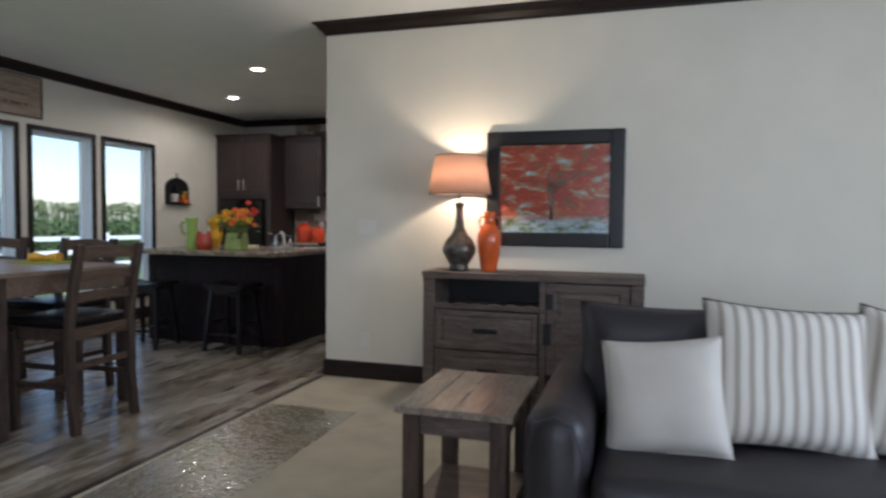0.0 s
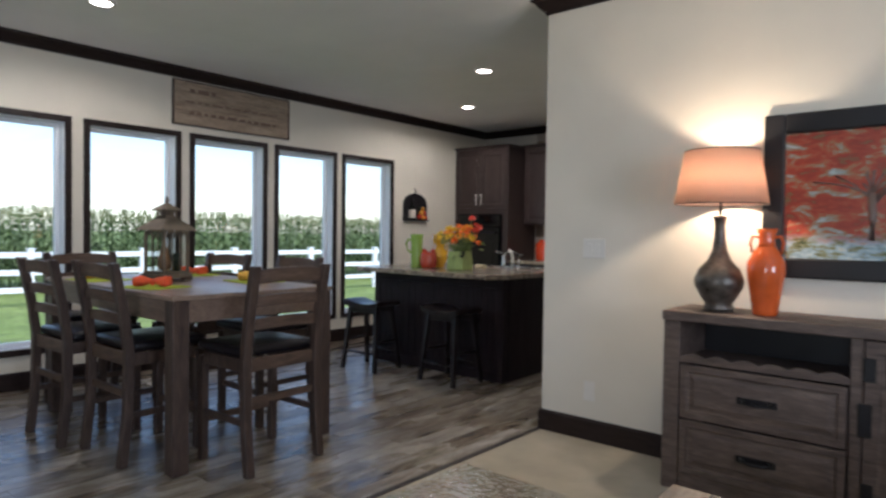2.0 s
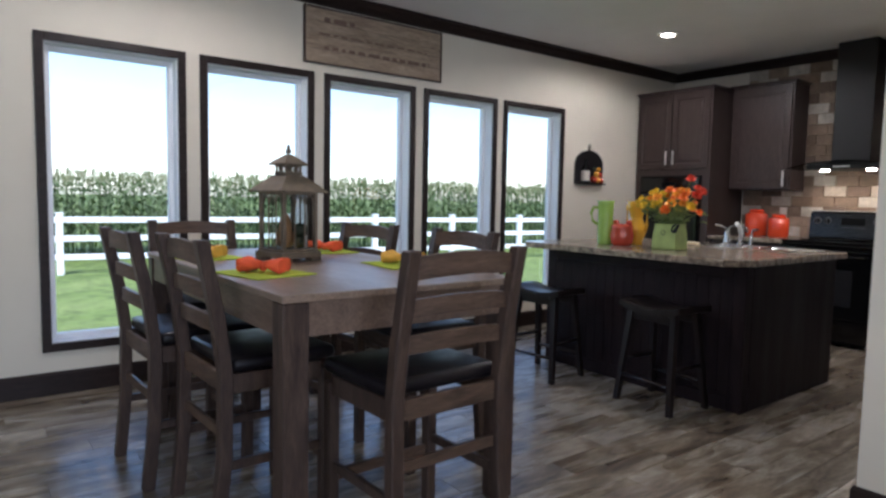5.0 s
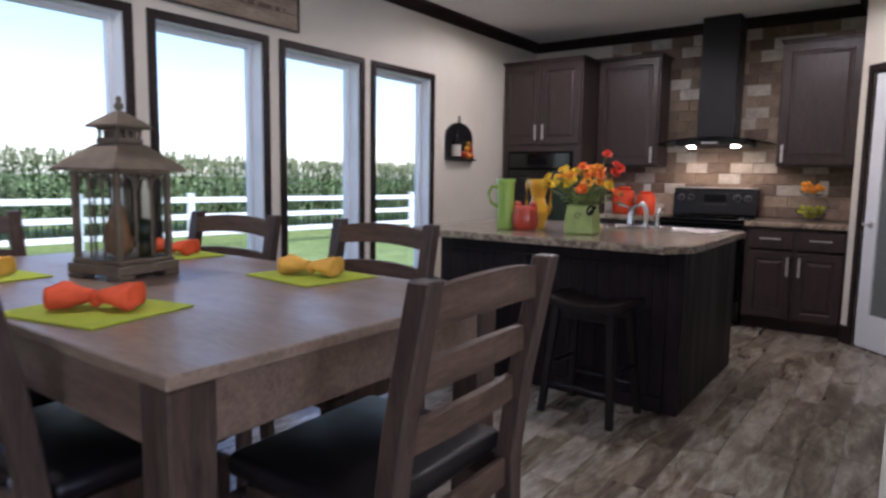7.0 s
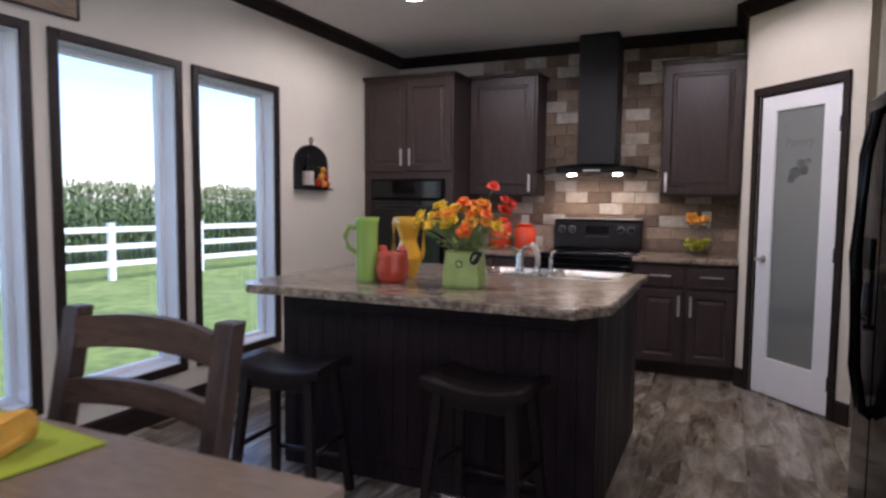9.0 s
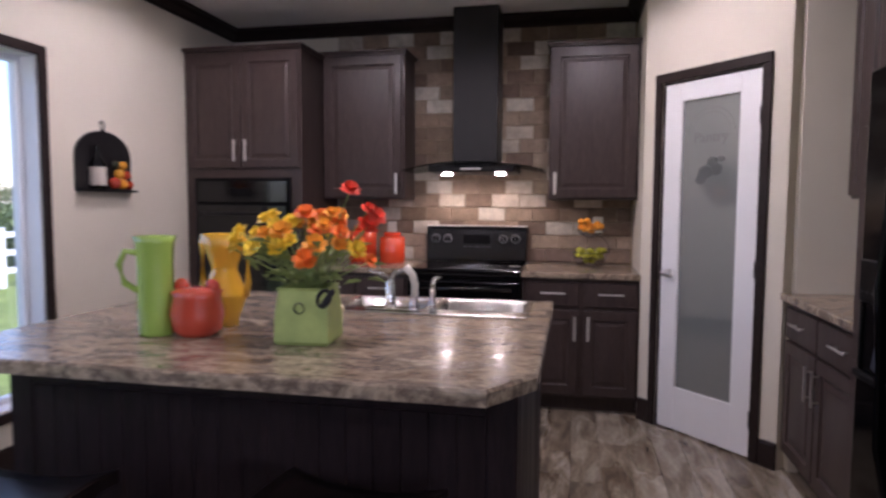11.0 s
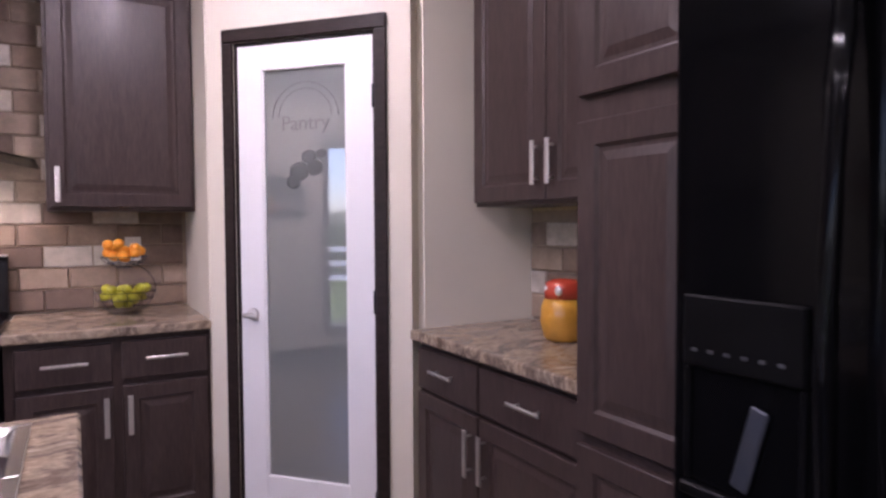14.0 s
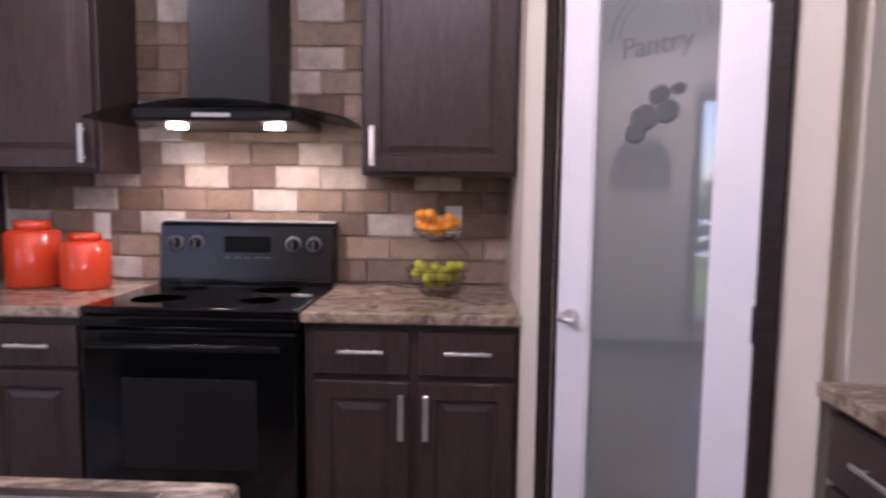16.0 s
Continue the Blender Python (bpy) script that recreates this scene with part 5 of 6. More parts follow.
CH = pose(lx, ly, TZ + 0.0625, 0, 0, 12) @ Matrix.Diagonal((0.81, 0.81, 0.92, 1))
b = lathe([(0.02, 0), (0.05, 0.02), (0.055, 0.06), (0.038, 0.11), (0.03, 0.15), (0.018, 0.175), (0.004, 0.18)], (-0.005, -0.02, 0), 18)
b.transform(CH)
lone("dried_gourd", b, GOURD, "rust brown dried gourd inside the lantern", "gourd")
b = ball((0.055, 0.045, 0.09), 0.048, (1, 1, 0.85))
b = cyl((0.055, 0.045, 0.001), (0.055, 0.045, 0.06), 0.03, 0.03, 12, b)
b.transform(CH)
lone("dark_gourd", b, DARKG, "dark green round gourd inside the lantern", "gourd")


def placemat(x, y, a, napkin, word):
    b = box(-0.16, 0.16, -0.14, 0.14, 0.0, 0.005, 0.0015)
    b.transform(pose(x, y, TZ + 0.0005, 0, 0, a))
    lone("placemat", b, MATG, "lime green woven placemat on the table", "placemat", "placemats on the table")
    nk = thing("napkin", "folded %s cloth napkin tied like a bow" % word, "napkin", m=pose(x, y, TZ + 0.0062, 0, 0, a + 25), group="napkins on the placemats")
    for s in (-1, 1):
        b = bmesh.new()
        rows = []
        for i in range(9):
            u = i / 8
            wd = 0.018 + 0.036 * math.sin(min(1, u * 1.25) * math.pi * 0.62)
            rows.append([b.verts.new((s * (0.008 + 0.085 * u), wd * math.cos(t), 0.024 + (0.015 + 0.016 * u) * math.sin(t) + 0.007 * math.sin(3 * t + 6 * u) * u)) for t in [2 * math.pi * k / 14 for k in range(14)]])
        for p, q in zip(rows, rows[1:]):
            for k in range(14):
                b.faces.new((p[k], p[(k + 1) % 14], q[(k + 1) % 14], q[k])).smooth = True
        b.faces.new(rows[0][::-1])
        mid = [b.verts.new(v.co * 0.6 + Vector((s * 0.028, 0, 0.012))) for v in rows[-1]]
        for k in range(14):
            b.faces.new((rows[-1][k], rows[-1][(k + 1) % 14], mid[(k + 1) % 14], mid[k])).smooth = True
        b.faces.new(mid)
        bmesh.ops.recalc_face_normals(b, faces=b.faces)
        zmin = min(v.co.z for v in b.verts)
        b.transform(Matrix.Translation((0, 0, -zmin)))
        part("fold", b, napkin, nk)
    part("knot", ball((0, 0, 0.022), 0.019, (0.8, 1.1, 1)), napkin, nk)


placemat(-3.81, 2.535, 13, NAPO, "orange")
placemat(-3.83, 3.215, -5, NAPY, "yellow")
placemat(-4.64, 3.22, -4, NAPO, "orange")
placemat(-4.55, 2.53, 6, NAPY, "yellow")

# ---------- on the island ----------
pz = 0.9205
pg = thing("pitcher", "tall lime green ceramic pitcher on the island", "pitcher", (-4.41, 5.415, pz))
part("body", lathe([(0.052, 0), (0.056, 0.01), (0.058, 0.10), (0.056, 0.22), (0.060, 0.30), (0.068, 0.325), (0.062, 0.325), (0.05, 0.22), (0.05, 0.02)], (-4.41, 5.415, pz), 8), GREEN, pg)
part("handle", tube([(-4.465, 5.395, pz + 0.27), (-4.50, 5.385, pz + 0.275), (-4.52, 5.380, pz + 0.23), (-4.505, 5.385, pz + 0.17), (-4.463, 5.395, pz + 0.145)], 0.011, 8), GREEN, pg)
py = thing("yellow_vase", "tall yellow ceramic vase with side handles", "vase", (-4.275, 5.61, pz))
part("body", lathe([(0.046, 0), (0.05, 0.03), (0.080, 0.105), (0.078, 0.12), (0.046, 0.195), (0.046, 0.21), (0.066, 0.27), (0.082, 0.325), (0.075, 0.325), (0.036, 0.20), (0.06, 0.10), (0.04, 0.01)], (-4.275, 5.61, pz), 8), YELLOW, py)
for s in (-1, 1):
    x = -4.275 + s * 0.078
    part("handle", tube([(x, 5.61, pz + 0.315), (x + s * 0.010, 5.61, pz + 0.29), (x + s * 0.010, 5.61, pz + 0.15), (x - s * 0.002, 5.61, pz + 0.105)], 0.012, 8), YELLOW, py)
lone("red_owl_jar", lathe([(0.062, 0), (0.080, 0.02), (0.087, 0.075), (0.076, 0.125), (0.082, 0.145), (0.06, 0.155), (0.02, 0.158)], (-4.28, 5.445, pz), 22), RED, "squat coral red ceramic jar", "jar")
for s in (-1, 1):
    part("ear", ball((-4.28 + s * 0.056, 5.445, pz + 0.160), 0.026, (1, 0.7, 1), None, 2), RED, bpy.data.objects["red_owl_jar"])

vx, vy = -3.885, 5.445
fv = thing("flower_vase", "square green painted tin vase", "vase", (vx, vy, pz))
b = bmesh.new()
prof = [(0.080, 0), (0.086, 0.01), (0.082, 0.10), (0.074, 0.165), (0.078, 0.175), (0.072, 0.175), (0.070, 0.06)]
rr = [[b.verts.new((vx + sx * w, vy + sy * w, pz + z)) for sx, sy in ((-1, -1), (1, -1), (1, 1), (-1, 1))] for w, z in prof]
for p, q in zip(rr, rr[1:]):
    for k in range(4):
        b.faces.new((p[k], p[(k + 1) % 4], q[(k + 1) % 4], q[k]))
b.faces.new(rr[0][::-1])
b.faces.new(rr[-1])
bmesh.ops.rotate(b, verts=b.verts, cent=(vx, vy, 0), matrix=Matrix.Rotation(radians(6), 3, "Z"))
part("body", b, TINV, fv)
bow = None
for t0, dx in ((0.3, 0.0), (1.4, 0.012)):
    bow = tube([(vx + 0.078 + dx + 0.020 * math.cos(t), vy - 0.070, pz + 0.145 + 0.026 * math.sin(t + t0)) for t in [6.2832 * k / 12 for k in range(13)]], 0.007, 6, bow)
part("ribbon", bow, BLACKM, fv, "dark ribbon bow")
part("ring", tube([(vx + 0.005 + 0.016 * math.cos(t), vy - 0.089, pz + 0.115 + 0.016 * math.sin(t)) for t in [6.2832 * k / 12 for k in range(13)]], 0.0025, 6), BLACKM, fv)

rng = random.Random(11)
bq = thing("flower_bouquet", "orange and yellow silk flowers with green leaves", "flowers", (vx, vy, pz + 0.10))
stems, leaves = None, None
heads = []
SPRAYS = [(-0.235, -0.03, 0.285), (-0.225, 0.0, 0.335), (-0.21, -0.05, 0.31), (-0.13, -0.03, 0.375), (-0.115, 0.0, 0.385), (0.135, 0.0, 0.465), (0.20, -0.02, 0.41), (0.215, 0.0, 0.385), (0.20, -0.03, 0.36)]
for k in range(54):
    a = rng.uniform(0, 6.283)
    r = rng.uniform(0.0, 1.0) ** 0.6
    tip = Vector((vx + 0.19 * r * math.cos(a), vy + 0.15 * r * math.sin(a), pz + 0.225 + 0.12 * (1 - r * r) + rng.uniform(0, 0.075)))
    if k < len(SPRAYS):
        tip = Vector((vx, vy, pz)) + Vector(SPRAYS[k])
    root = Vector((vx + rng.uniform(-0.03, 0.03), vy + rng.uniform(-0.03, 0.03), pz + 0.10))
    stems = tube([root, root.lerp(tip, 0.5) + Vector((0, 0, 0.03)), tip], 0.0025, 5, stems)
    heads.append(tip)
part("stalk", stems, LEAF, bq, kind="stuff")


def leaf_blade(b, p, way, ln, w):
    side = way.cross(Vector((0, 0, 1))).normalized() * w
    mid = p + way * ln * 0.5 + Vector((0, 0, 0.012))
    vs = [b.verts.new(v) for v in (p, mid + side, p + way * ln, mid - side)]
    b.faces.new(vs)


b = bmesh.new()
for k in range(60):
    a = rng.uniform(0, 6.283)
    r = rng.uniform(0.05, 0.19)
    p = Vector((vx + r * math.cos(a), vy + r * math.sin(a), pz + 0.17 + rng.uniform(0, 0.15)))
    leaf_blade(b, p, Vector((math.cos(a + rng.uniform(-1, 1)), math.sin(a), rng.uniform(-0.3, 0.5))).normalized(), rng.uniform(0.05, 0.085), 0.014)
part("foliage", b, LEAF, bq, kind="stuff")
for k, tip in enumerate(heads):
    b = bmesh.new()
    axis = (tip - Vector((vx, vy, pz + 0.12))).normalized()
    axis = (axis + Vector((0.12, -0.45, 0.1))).normalized()
    q = axis.to_track_quat("Z", "Y").to_matrix()
    n = 6
    size = rng.uniform(0.024, 0.038)
    for layer, op in ((0, 1.0), (1, 0.6)):
        for i in range(n):
            t = 6.283 * (i + 0.5 * layer) / n + rng.uniform(-0.2, 0.2)
            cs, sn = math.cos(t), math.sin(t)
            L = []
            for u, wd, up in ((0.1, 0.12, 0.0), (0.6, 0.42, 0.35), (1.0, 0.26, 0.45 + 0.3 * layer)):
                for e in (-1, 1):
                    L.append(b.verts.new(tip + q @ Vector((size * (u * op * cs - e * wd * sn), size * (u * op * sn + e * wd * cs), size * (up + 0.25 * layer)))))
            b.faces.new((L[0], L[1], L[3], L[2]))
            b.faces.new((L[2], L[3], L[5], L[4]))
    part("flower", b, ((PETY, PETY, PETY, PETY, PETG, PETR)[k % 6] if tip.x < vx - 0.01 else (PETG, PETO, PETG, PETY, PETO)[k % 5]) if k > 8 else (PETY if k < 5 else PETR), bq)
lone("sponge", box(-4.06, -3.96, 5.90, 5.96, pz, pz + 0.03, 0.006), plain("pale_sponge", (0.72, 0.62, 0.42), 0.9, 0.1, 30, 200, 0.6), "pale yellow sponge beside the sink", "sponge")

# ---------- on the back worktop ----------


def canister(x, y, r, h):
    c = thing("canister", "glossy orange lidded kitchen canister", "canister", (x, y, pz), group="canisters by the range")
    part("body", lathe([(r * 0.9, 0), (r, 0.012), (r, h * 0.80), (r * 0.8, h * 0.86)], (x, y, pz), 26), ORANGE, c)
    part("lid", lathe([(r * 0.62, 0), (r * 0.66, 0.008), (r * 0.66, h * 0.10), (r * 0.58, h * 0.125), (0.012, h * 0.135)], (x, y, pz + h * 0.862), 26), ORANGE, c)


canister(-4.385, 8.09, 0.094, 0.228)
canister(-4.625, 8.12, 0.106, 0.275)
fb = thing("fruit_basket", "two-tier black wire basket stand", "fruit basket", (-2.955, 8.08, pz))
bx, by = -2.955, 8.08
b = None
for r, z in ((0.05, 0.004), (0.085, 0.028), (0.115, 0.07), (0.125, 0.105)):
    b = tube([(bx + r * math.cos(t), by + r * math.sin(t), pz + z) for t in [6.2832 * k / 24 for k in range(25)]], 0.002, 5, b)
for k in range(12):
    t = 6.2832 * k / 12
    b = tube([(bx + r * math.cos(t), by + r * math.sin(t), pz + z) for r, z in ((0.05, 0.004), (0.085, 0.028), (0.115, 0.07), (0.125, 0.105))], 0.0015, 5, b)
part("lower_basket", b, BLACKM, fb)
b = None
for r, z in ((0.03, 0.215), (0.075, 0.235), (0.098, 0.262)):
    b = tube([(bx + r * math.cos(t), by + r * math.sin(t), pz + z) for t in [6.2832 * k / 24 for k in range(25)]], 0.002, 5, b)
for k in range(10):
    t = 6.2832 * k / 10
    b = tube([(bx + r * math.cos(t), by + r * math.sin(t), pz + z) for r, z in ((0.03, 0.215), (0.075, 0.235), (0.098, 0.262))], 0.0015, 5, b)
part("upper_basket", b, BLACKM, fb)
part("hoop", tube([(bx + 0.125 * math.cos(t) + 0.005, by + 0.02, pz + 0.105 + 0.125 * math.sin(t)) for t in [-0.1 + 1.7 * k / 12 for k in range(13)]], 0.003, 6), BLACKM, fb)
rng = random.Random(3)


def fruit(n, z0, rad, r, mat, name, label):
    done = []
    k = 0
    while len(done) < n and k < 4000:
        k += 1
        a, q = rng.uniform(0, 6.283), rad * math.sqrt(rng.random())
        p = Vector((bx + q * math.cos(a), by + q * math.sin(a), z0 + 0.5 * q * q / rad + rng.choice((0, 0, 1)) * r * 1.5))
        if all((p - o).length > 1.55 * r for o in done):
            done.append(p)
            lone(name, ball(p, r, (1, 1, 0.95), None, 2), mat, label, "fruit", name + "s in the basket")


fruit(26, pz + 0.046, 0.092, 0.022, GREENAP, "green_fruit", "small yellow-green fruit heaped in a wire basket")
fruit(13, pz + 0.252, 0.075, 0.024, ORANGEF, "orange", "small orange heaped in a wire basket")

# ---------- on the side worktop ----------
owx, owy = -1.69, 6.545
ow = thing("owl_jar", "mustard yellow ceramic owl jar with red head", "jar", (owx, owy, pz))
part("body", lathe([(0.058, 0), (0.070, 0.012), (0.083, 0.065), (0.080, 0.11), (0.068, 0.145)], (owx, owy, pz), 24), OWLY, ow)
hd = part("head", lathe([(0.068, 0.0), (0.070, 0.025), (0.062, 0.055), (0.04, 0.066), (0.01, 0.068)], (owx, owy, pz + 0.146), 24), RED, ow, "red lid shaped as a head")
for s in (-1, 1):
    c = Vector((owx - 0.058, owy - 0.012 + s * 0.026, pz + 0.175))
    part("eye", ball(c, 0.017, (0.55, 1, 1)), PLATE, hd, "white eye")
jx, jy = -1.545, 6.475
gj = thing("tiki_jar", "stacked lime green ceramic canister with cut holes", "jar", (jx, jy, pz))
part("body", lathe([(0.07, 0), (0.082, 0.015), (0.085, 0.12), (0.07, 0.14), (0.082, 0.155), (0.085, 0.26), (0.07, 0.28), (0.08, 0.295), (0.072, 0.325), (0.045, 0.34), (0.02, 0.35), (0.022, 0.37), (0.006, 0.385)], (jx, jy, pz), 26), GREEN, gj)
for z in (0.07, 0.21):
    for a in (2.6, 3.3, 4.0):
        part("hole", cyl((jx + 0.075 * math.cos(a), jy + 0.075 * math.sin(a), pz + z), (jx + 0.0865 * math.cos(a), jy + 0.0865 * math.sin(a), pz + z), 0.018, n=14), DARKG, gj)

# ---------- on the walls ----------


def plate_switch(name, label, c, n, m, outlet):
    """A wall plate on a wall seen along +y in its own axes."""
    t = thing(name, label, "outlet" if outlet else "light switch", m @ Vector(c))
    x, y, z = c
    part("plate", box(x - 0.036 * n, x + 0.036 * n, y - 0.006, y - 0.001, z - 0.058, z + 0.058, 0.002), PLATE, t, m=m)
    for k in range(n):
        xx = x + (k - (n - 1) / 2) * 0.048
        if outlet:
            for s in (-1, 1):
                part("socket", box(xx - 0.016, xx + 0.016, y - 0.0085, y - 0.0062, z + s * 0.022 - 0.014, z + s * 0.022 + 0.014, 0.001), PLATE, t, m=m)
        else:
            part("rocker", box(xx - 0.014, xx + 0.014, y - 0.0095, y - 0.0062, z - 0.03, z + 0.03, 0.002), PLATE, t, m=m)


plate_switch("light_switch", "white double light switch on the cream wall", (-1.95, AY, 1.178), 2, I4, False)
plate_switch("wall_outlet", "white outlet low on the cream wall", (-1.965, AY, 0.31), 1, I4, True)
plate_switch("wall_outlet", "white outlet on the stone backsplash by range", (-4.46, BY - 0.017, 1.16), 1, I4, True)
plate_switch("wall_outlet", "white outlet behind the fruit basket", (-2.90, BY - 0.017, 1.21), 1, I4, True)
WM = Matrix(((0, -1, 0, WX), (1, 0, 0, 0), (0, 0, 1, 0), (0, 0, 0, 1)))
plate_switch("wall_outlet", "white outlet low on the window wall", (1.685, 0, 0.30), 1, WM, True)

sg = thing("wall_sign", "bleached wooden plank sign with faded lettering", "sign", (WX, 4.245, 2.24))
for k in range(4):
    z = 2.232 + k * 0.098
    part("plank", box(WX + 0.004, WX + 0.026, 3.63, 4.865, z, z + 0.0965, 0.0025), SIGNW, sg)
bm = box(WX + 0.003, WX + 0.032, 3.618, 3.630, 2.222, 2.634, 0.002)
bm = box(WX + 0.003, WX + 0.032, 4.865, 4.877, 2.222, 2.634, 0.002, bm)
bm = box(WX + 0.003, WX + 0.032, 3.63, 4.865, 2.222, 2.2315, 0.002, bm)
bm = box(WX + 0.003, WX + 0.032, 3.63, 4.865, 2.6245, 2.634, 0.002, bm)
part("edge", bm, CHAIRW, sg)
rng = random.Random(8)
for z, y0, y1, hh in ((2.53, 3.78, 4.05, 0.035), (2.435, 3.74, 4.72, 0.012), (2.33, 3.78, 4.75, 0.026)):
    y = y0
    while y < y1:
        w = rng.uniform(0.03, 0.11)
        part("word", box(WX + 0.0262, WX + 0.0272, y, min(y + w, y1), z, z + hh), INK, sg)
        y += w + 0.03

# round mirror, woven panel
mr = thing("wall_mirror", "round wall mirror in a thin dark frame", "mirror", (WX, 1.40, 1.755))
b = cyl((WX + 0.004, 1.40, 1.755), (WX + 0.012, 1.40, 1.755), 0.245, n=48)
part("glass", b, MIRROR, mr, "mirror glass")
part("frame", tube([(WX + 0.012, 1.40 + 0.255 * math.cos(t), 1.755 + 0.255 * math.sin(t)) for t in [6.2832 * k / 48 for k in range(49)]], 0.012, 8), BLACKM, mr)
wp = thing("metal_wall_panel", "black openwork metal wall panel", "wall art", (WX, 1.40, 1.15))
rng = random.Random(5)
for r in range(13):
    z = 1.16 + r * 0.0245
    pts = [(WX + 0.012 + 0.006 * math.sin(k * 1.3 + r), 1.12 + 0.0286 * k, z + 0.017 * math.sin(k * 1.05 + (r % 2) * math.pi)) for k in range(21)]
    part("strand", tube(pts, 0.0105, 6), BLACKM, wp)
for y in (1.115, 1.69):
    part("side_bar", tube([(WX + 0.012, y, 1.145), (WX + 0.012, y, 1.46)], 0.008, 6), BLACKM, wp)

# arched plaque with bottles
pq = thing("wall_plaque", "dark arched wall plaque with wine bottle and fruit relief", "wall decor", (WX, 6.84, 1.42))
pts = [(6.63, 1.43), (7.07, 1.43)] + [(6.85 + 0.22 * math.cos(a), 1.62 + 0.15 * math.sin(a)) for a in [math.pi * k / 14 for k in range(15)]]
b = prism(pts, 0.003, 0.02)
b.transform(Matrix(((0, 0, 1, WX), (1, 0, 0, 0), (0, 1, 0, 0), (0, 0, 0, 1))))
part("back", b, BLACKM, pq)
part("shelf", box(WX + 0.003, WX + 0.07, 6.63, 7.07, 1.415, 1.43, 0.003), BLACKM, pq)
part("hook", tube([(WX + 0.01, 6.85 + 0.018 * math.cos(t), 1.80 + 0.028 * math.sin(t)) for t in [6.2832 * k / 14 for k in range(15)]], 0.005, 6), BLACKM, pq)
bt = part("bottle", lathe([(0.042, 0), (0.045, 0.01), (0.045, 0.14), (0.014, 0.19), (0.013, 0.24), (0.015, 0.25)], (WX + 0.05, 6.755, 1.4305), 16), BLACKG, pq)
part("bottle_label", lathe([(0.046, 0), (0.0462, 0.001), (0.0462, 0.105), (0.046, 0.106)], (WX + 0.05, 6.755, 1.45), 16), CREAMP, pq, "cream paper label")
for y, z, r, mt in ((6.90, 1.47, 0.036, RED), (6.965, 1.465, 0.033, ORANGEF), (7.02, 1.46, 0.028, RED), (6.94, 1.525, 0.032, OWLY), (7.0, 1.52, 0.028, RED), (6.97, 1.575, 0.028, OWLY), (6.91, 1.58, 0.022, DARKG)):
    part("fruit", ball((WX + 0.042, y, z), r), mt, pq)

# painting
pt = thing("framed_painting", "painting of a red autumn tree in a wide dark frame", "painting", (-0.54, AY, 1.06))
px0, px1, pz0, pz1, fw = -1.015, -0.062, 1.06, 1.866, 0.098
for a, e, z0, z1 in ((px0, px0 + fw, pz0, pz1), (px1 - fw, px1, pz0, pz1), (px0 + fw, px1 - fw, pz0, pz0 + fw), (px0 + fw, px1 - fw, pz1 - fw, pz1)):
    part("frame_bar", box(a, e, AY - 0.04, AY - 0.004, z0, z1, 0.010, seg=2), BLACKM, pt)
part("canvas", box(px0 + fw, px1 - fw, AY - 0.022, AY - 0.012, pz0 + fw, pz1 - fw), ART, pt)
rng = random.Random(21)
tree = tube([(-0.555, AY - 0.0225, 1.25), (-0.55, AY - 0.0225, 1.36), (-0.56, AY - 0.0225, 1.47)], 0.018, 6)
for k in range(14):
    a = rng.uniform(0.35, 2.8)
    L = rng.uniform(0.12, 0.30)
    p = Vector((-0.555, AY - 0.0225, 1.40 + rng.uniform(0, 0.07)))
    q = p + Vector((L * math.cos(a), 0, 0.75 * L * math.sin(a)))
    tree = tube([p, p.lerp(q, 0.5) + Vector((0, 0, 0.015)), q], 0.004, 5, tree)
for v in tree.verts:
    v.co.y = AY - 0.0226 + (v.co.y - AY + 0.0225) * 0.03
part("painted_tree", tree, plain("painted_bark", (0.16, 0.11, 0.09), 0.4), pt)

# ---------- recessed lights ----------
for x, y in ((-3.64, 5.45), (-4.78, 6.65), (-4.58, 2.55), (-2.95, 6.75)):
    rl = thing("recessed_light", "lit round recessed ceiling downlight", "ceiling light", (x, y, H - 0.02), group="recessed ceiling lights")
    part("trim_ring", lathe([(0.062, 0.012), (0.066, 0.004), (0.085, 0.006), (0.09, 0.0185), (0.062, 0.0185)], (x, y, H - 0.02), 32), PLATE, rl, "white trim ring")
    part("lens", cyl((x, y, H - 0.004), (x, y, H - 0.010), 0.06, n=28), LIGHTD, rl)
    lamp("downlight", "SPOT", 25 if y > 5 else 31, look((x, y, H - 0.016), (x, y + 0.001, 0)), (1.0, 0.93, 0.84), cone=172, blend=0.35, soft=0.05)

# ---------- sideboard, lamp, vase ----------
sb = thing("sideboard", "weathered brown wooden sideboard with wine rack and drawers", "sideboard", (-0.64, 4.14, 0))
S0, S1, SF, SB = -1.365, 0.08, 3.95, 4.327
part("top", box(S0, S1, SF - 0.012, SB, 0.845, 0.893, 0.005), SIDEW, sb)
for a, e in ((S0 + 0.006, S0 + 0.085), (S1 - 0.085, S1 - 0.006), (-0.57, -0.525)):
    part("side_panel", box(a, e, SF, SB, 0.012, 0.844, 0.003), SIDEW, sb)
part("back", box(S0 + 0.086, S1 - 0.086, SB - 0.012, SB - 0.001, 0.05, 0.843), BLACKM, sb)
part("plinth", box(S0 + 0.086, -0.571, SF + 0.012, SF + 0.03, 0.012, 0.10, 0.003), SIDEW, sb)
part("plinth", box(-0.524, S1 - 0.086, SF + 0.012, SF + 0.03, 0.012, 0.10, 0.003), SIDEW, sb)
b = None
out = [(S0 + 0.086, 0.645)]
n = 36
for i in range(n + 1):
    u = i / n
    out.append((S0 + 0.086 + u * (-0.571 - S0 - 0.086), 0.672 + 0.018 * abs(math.sin(u * math.pi * 6))))
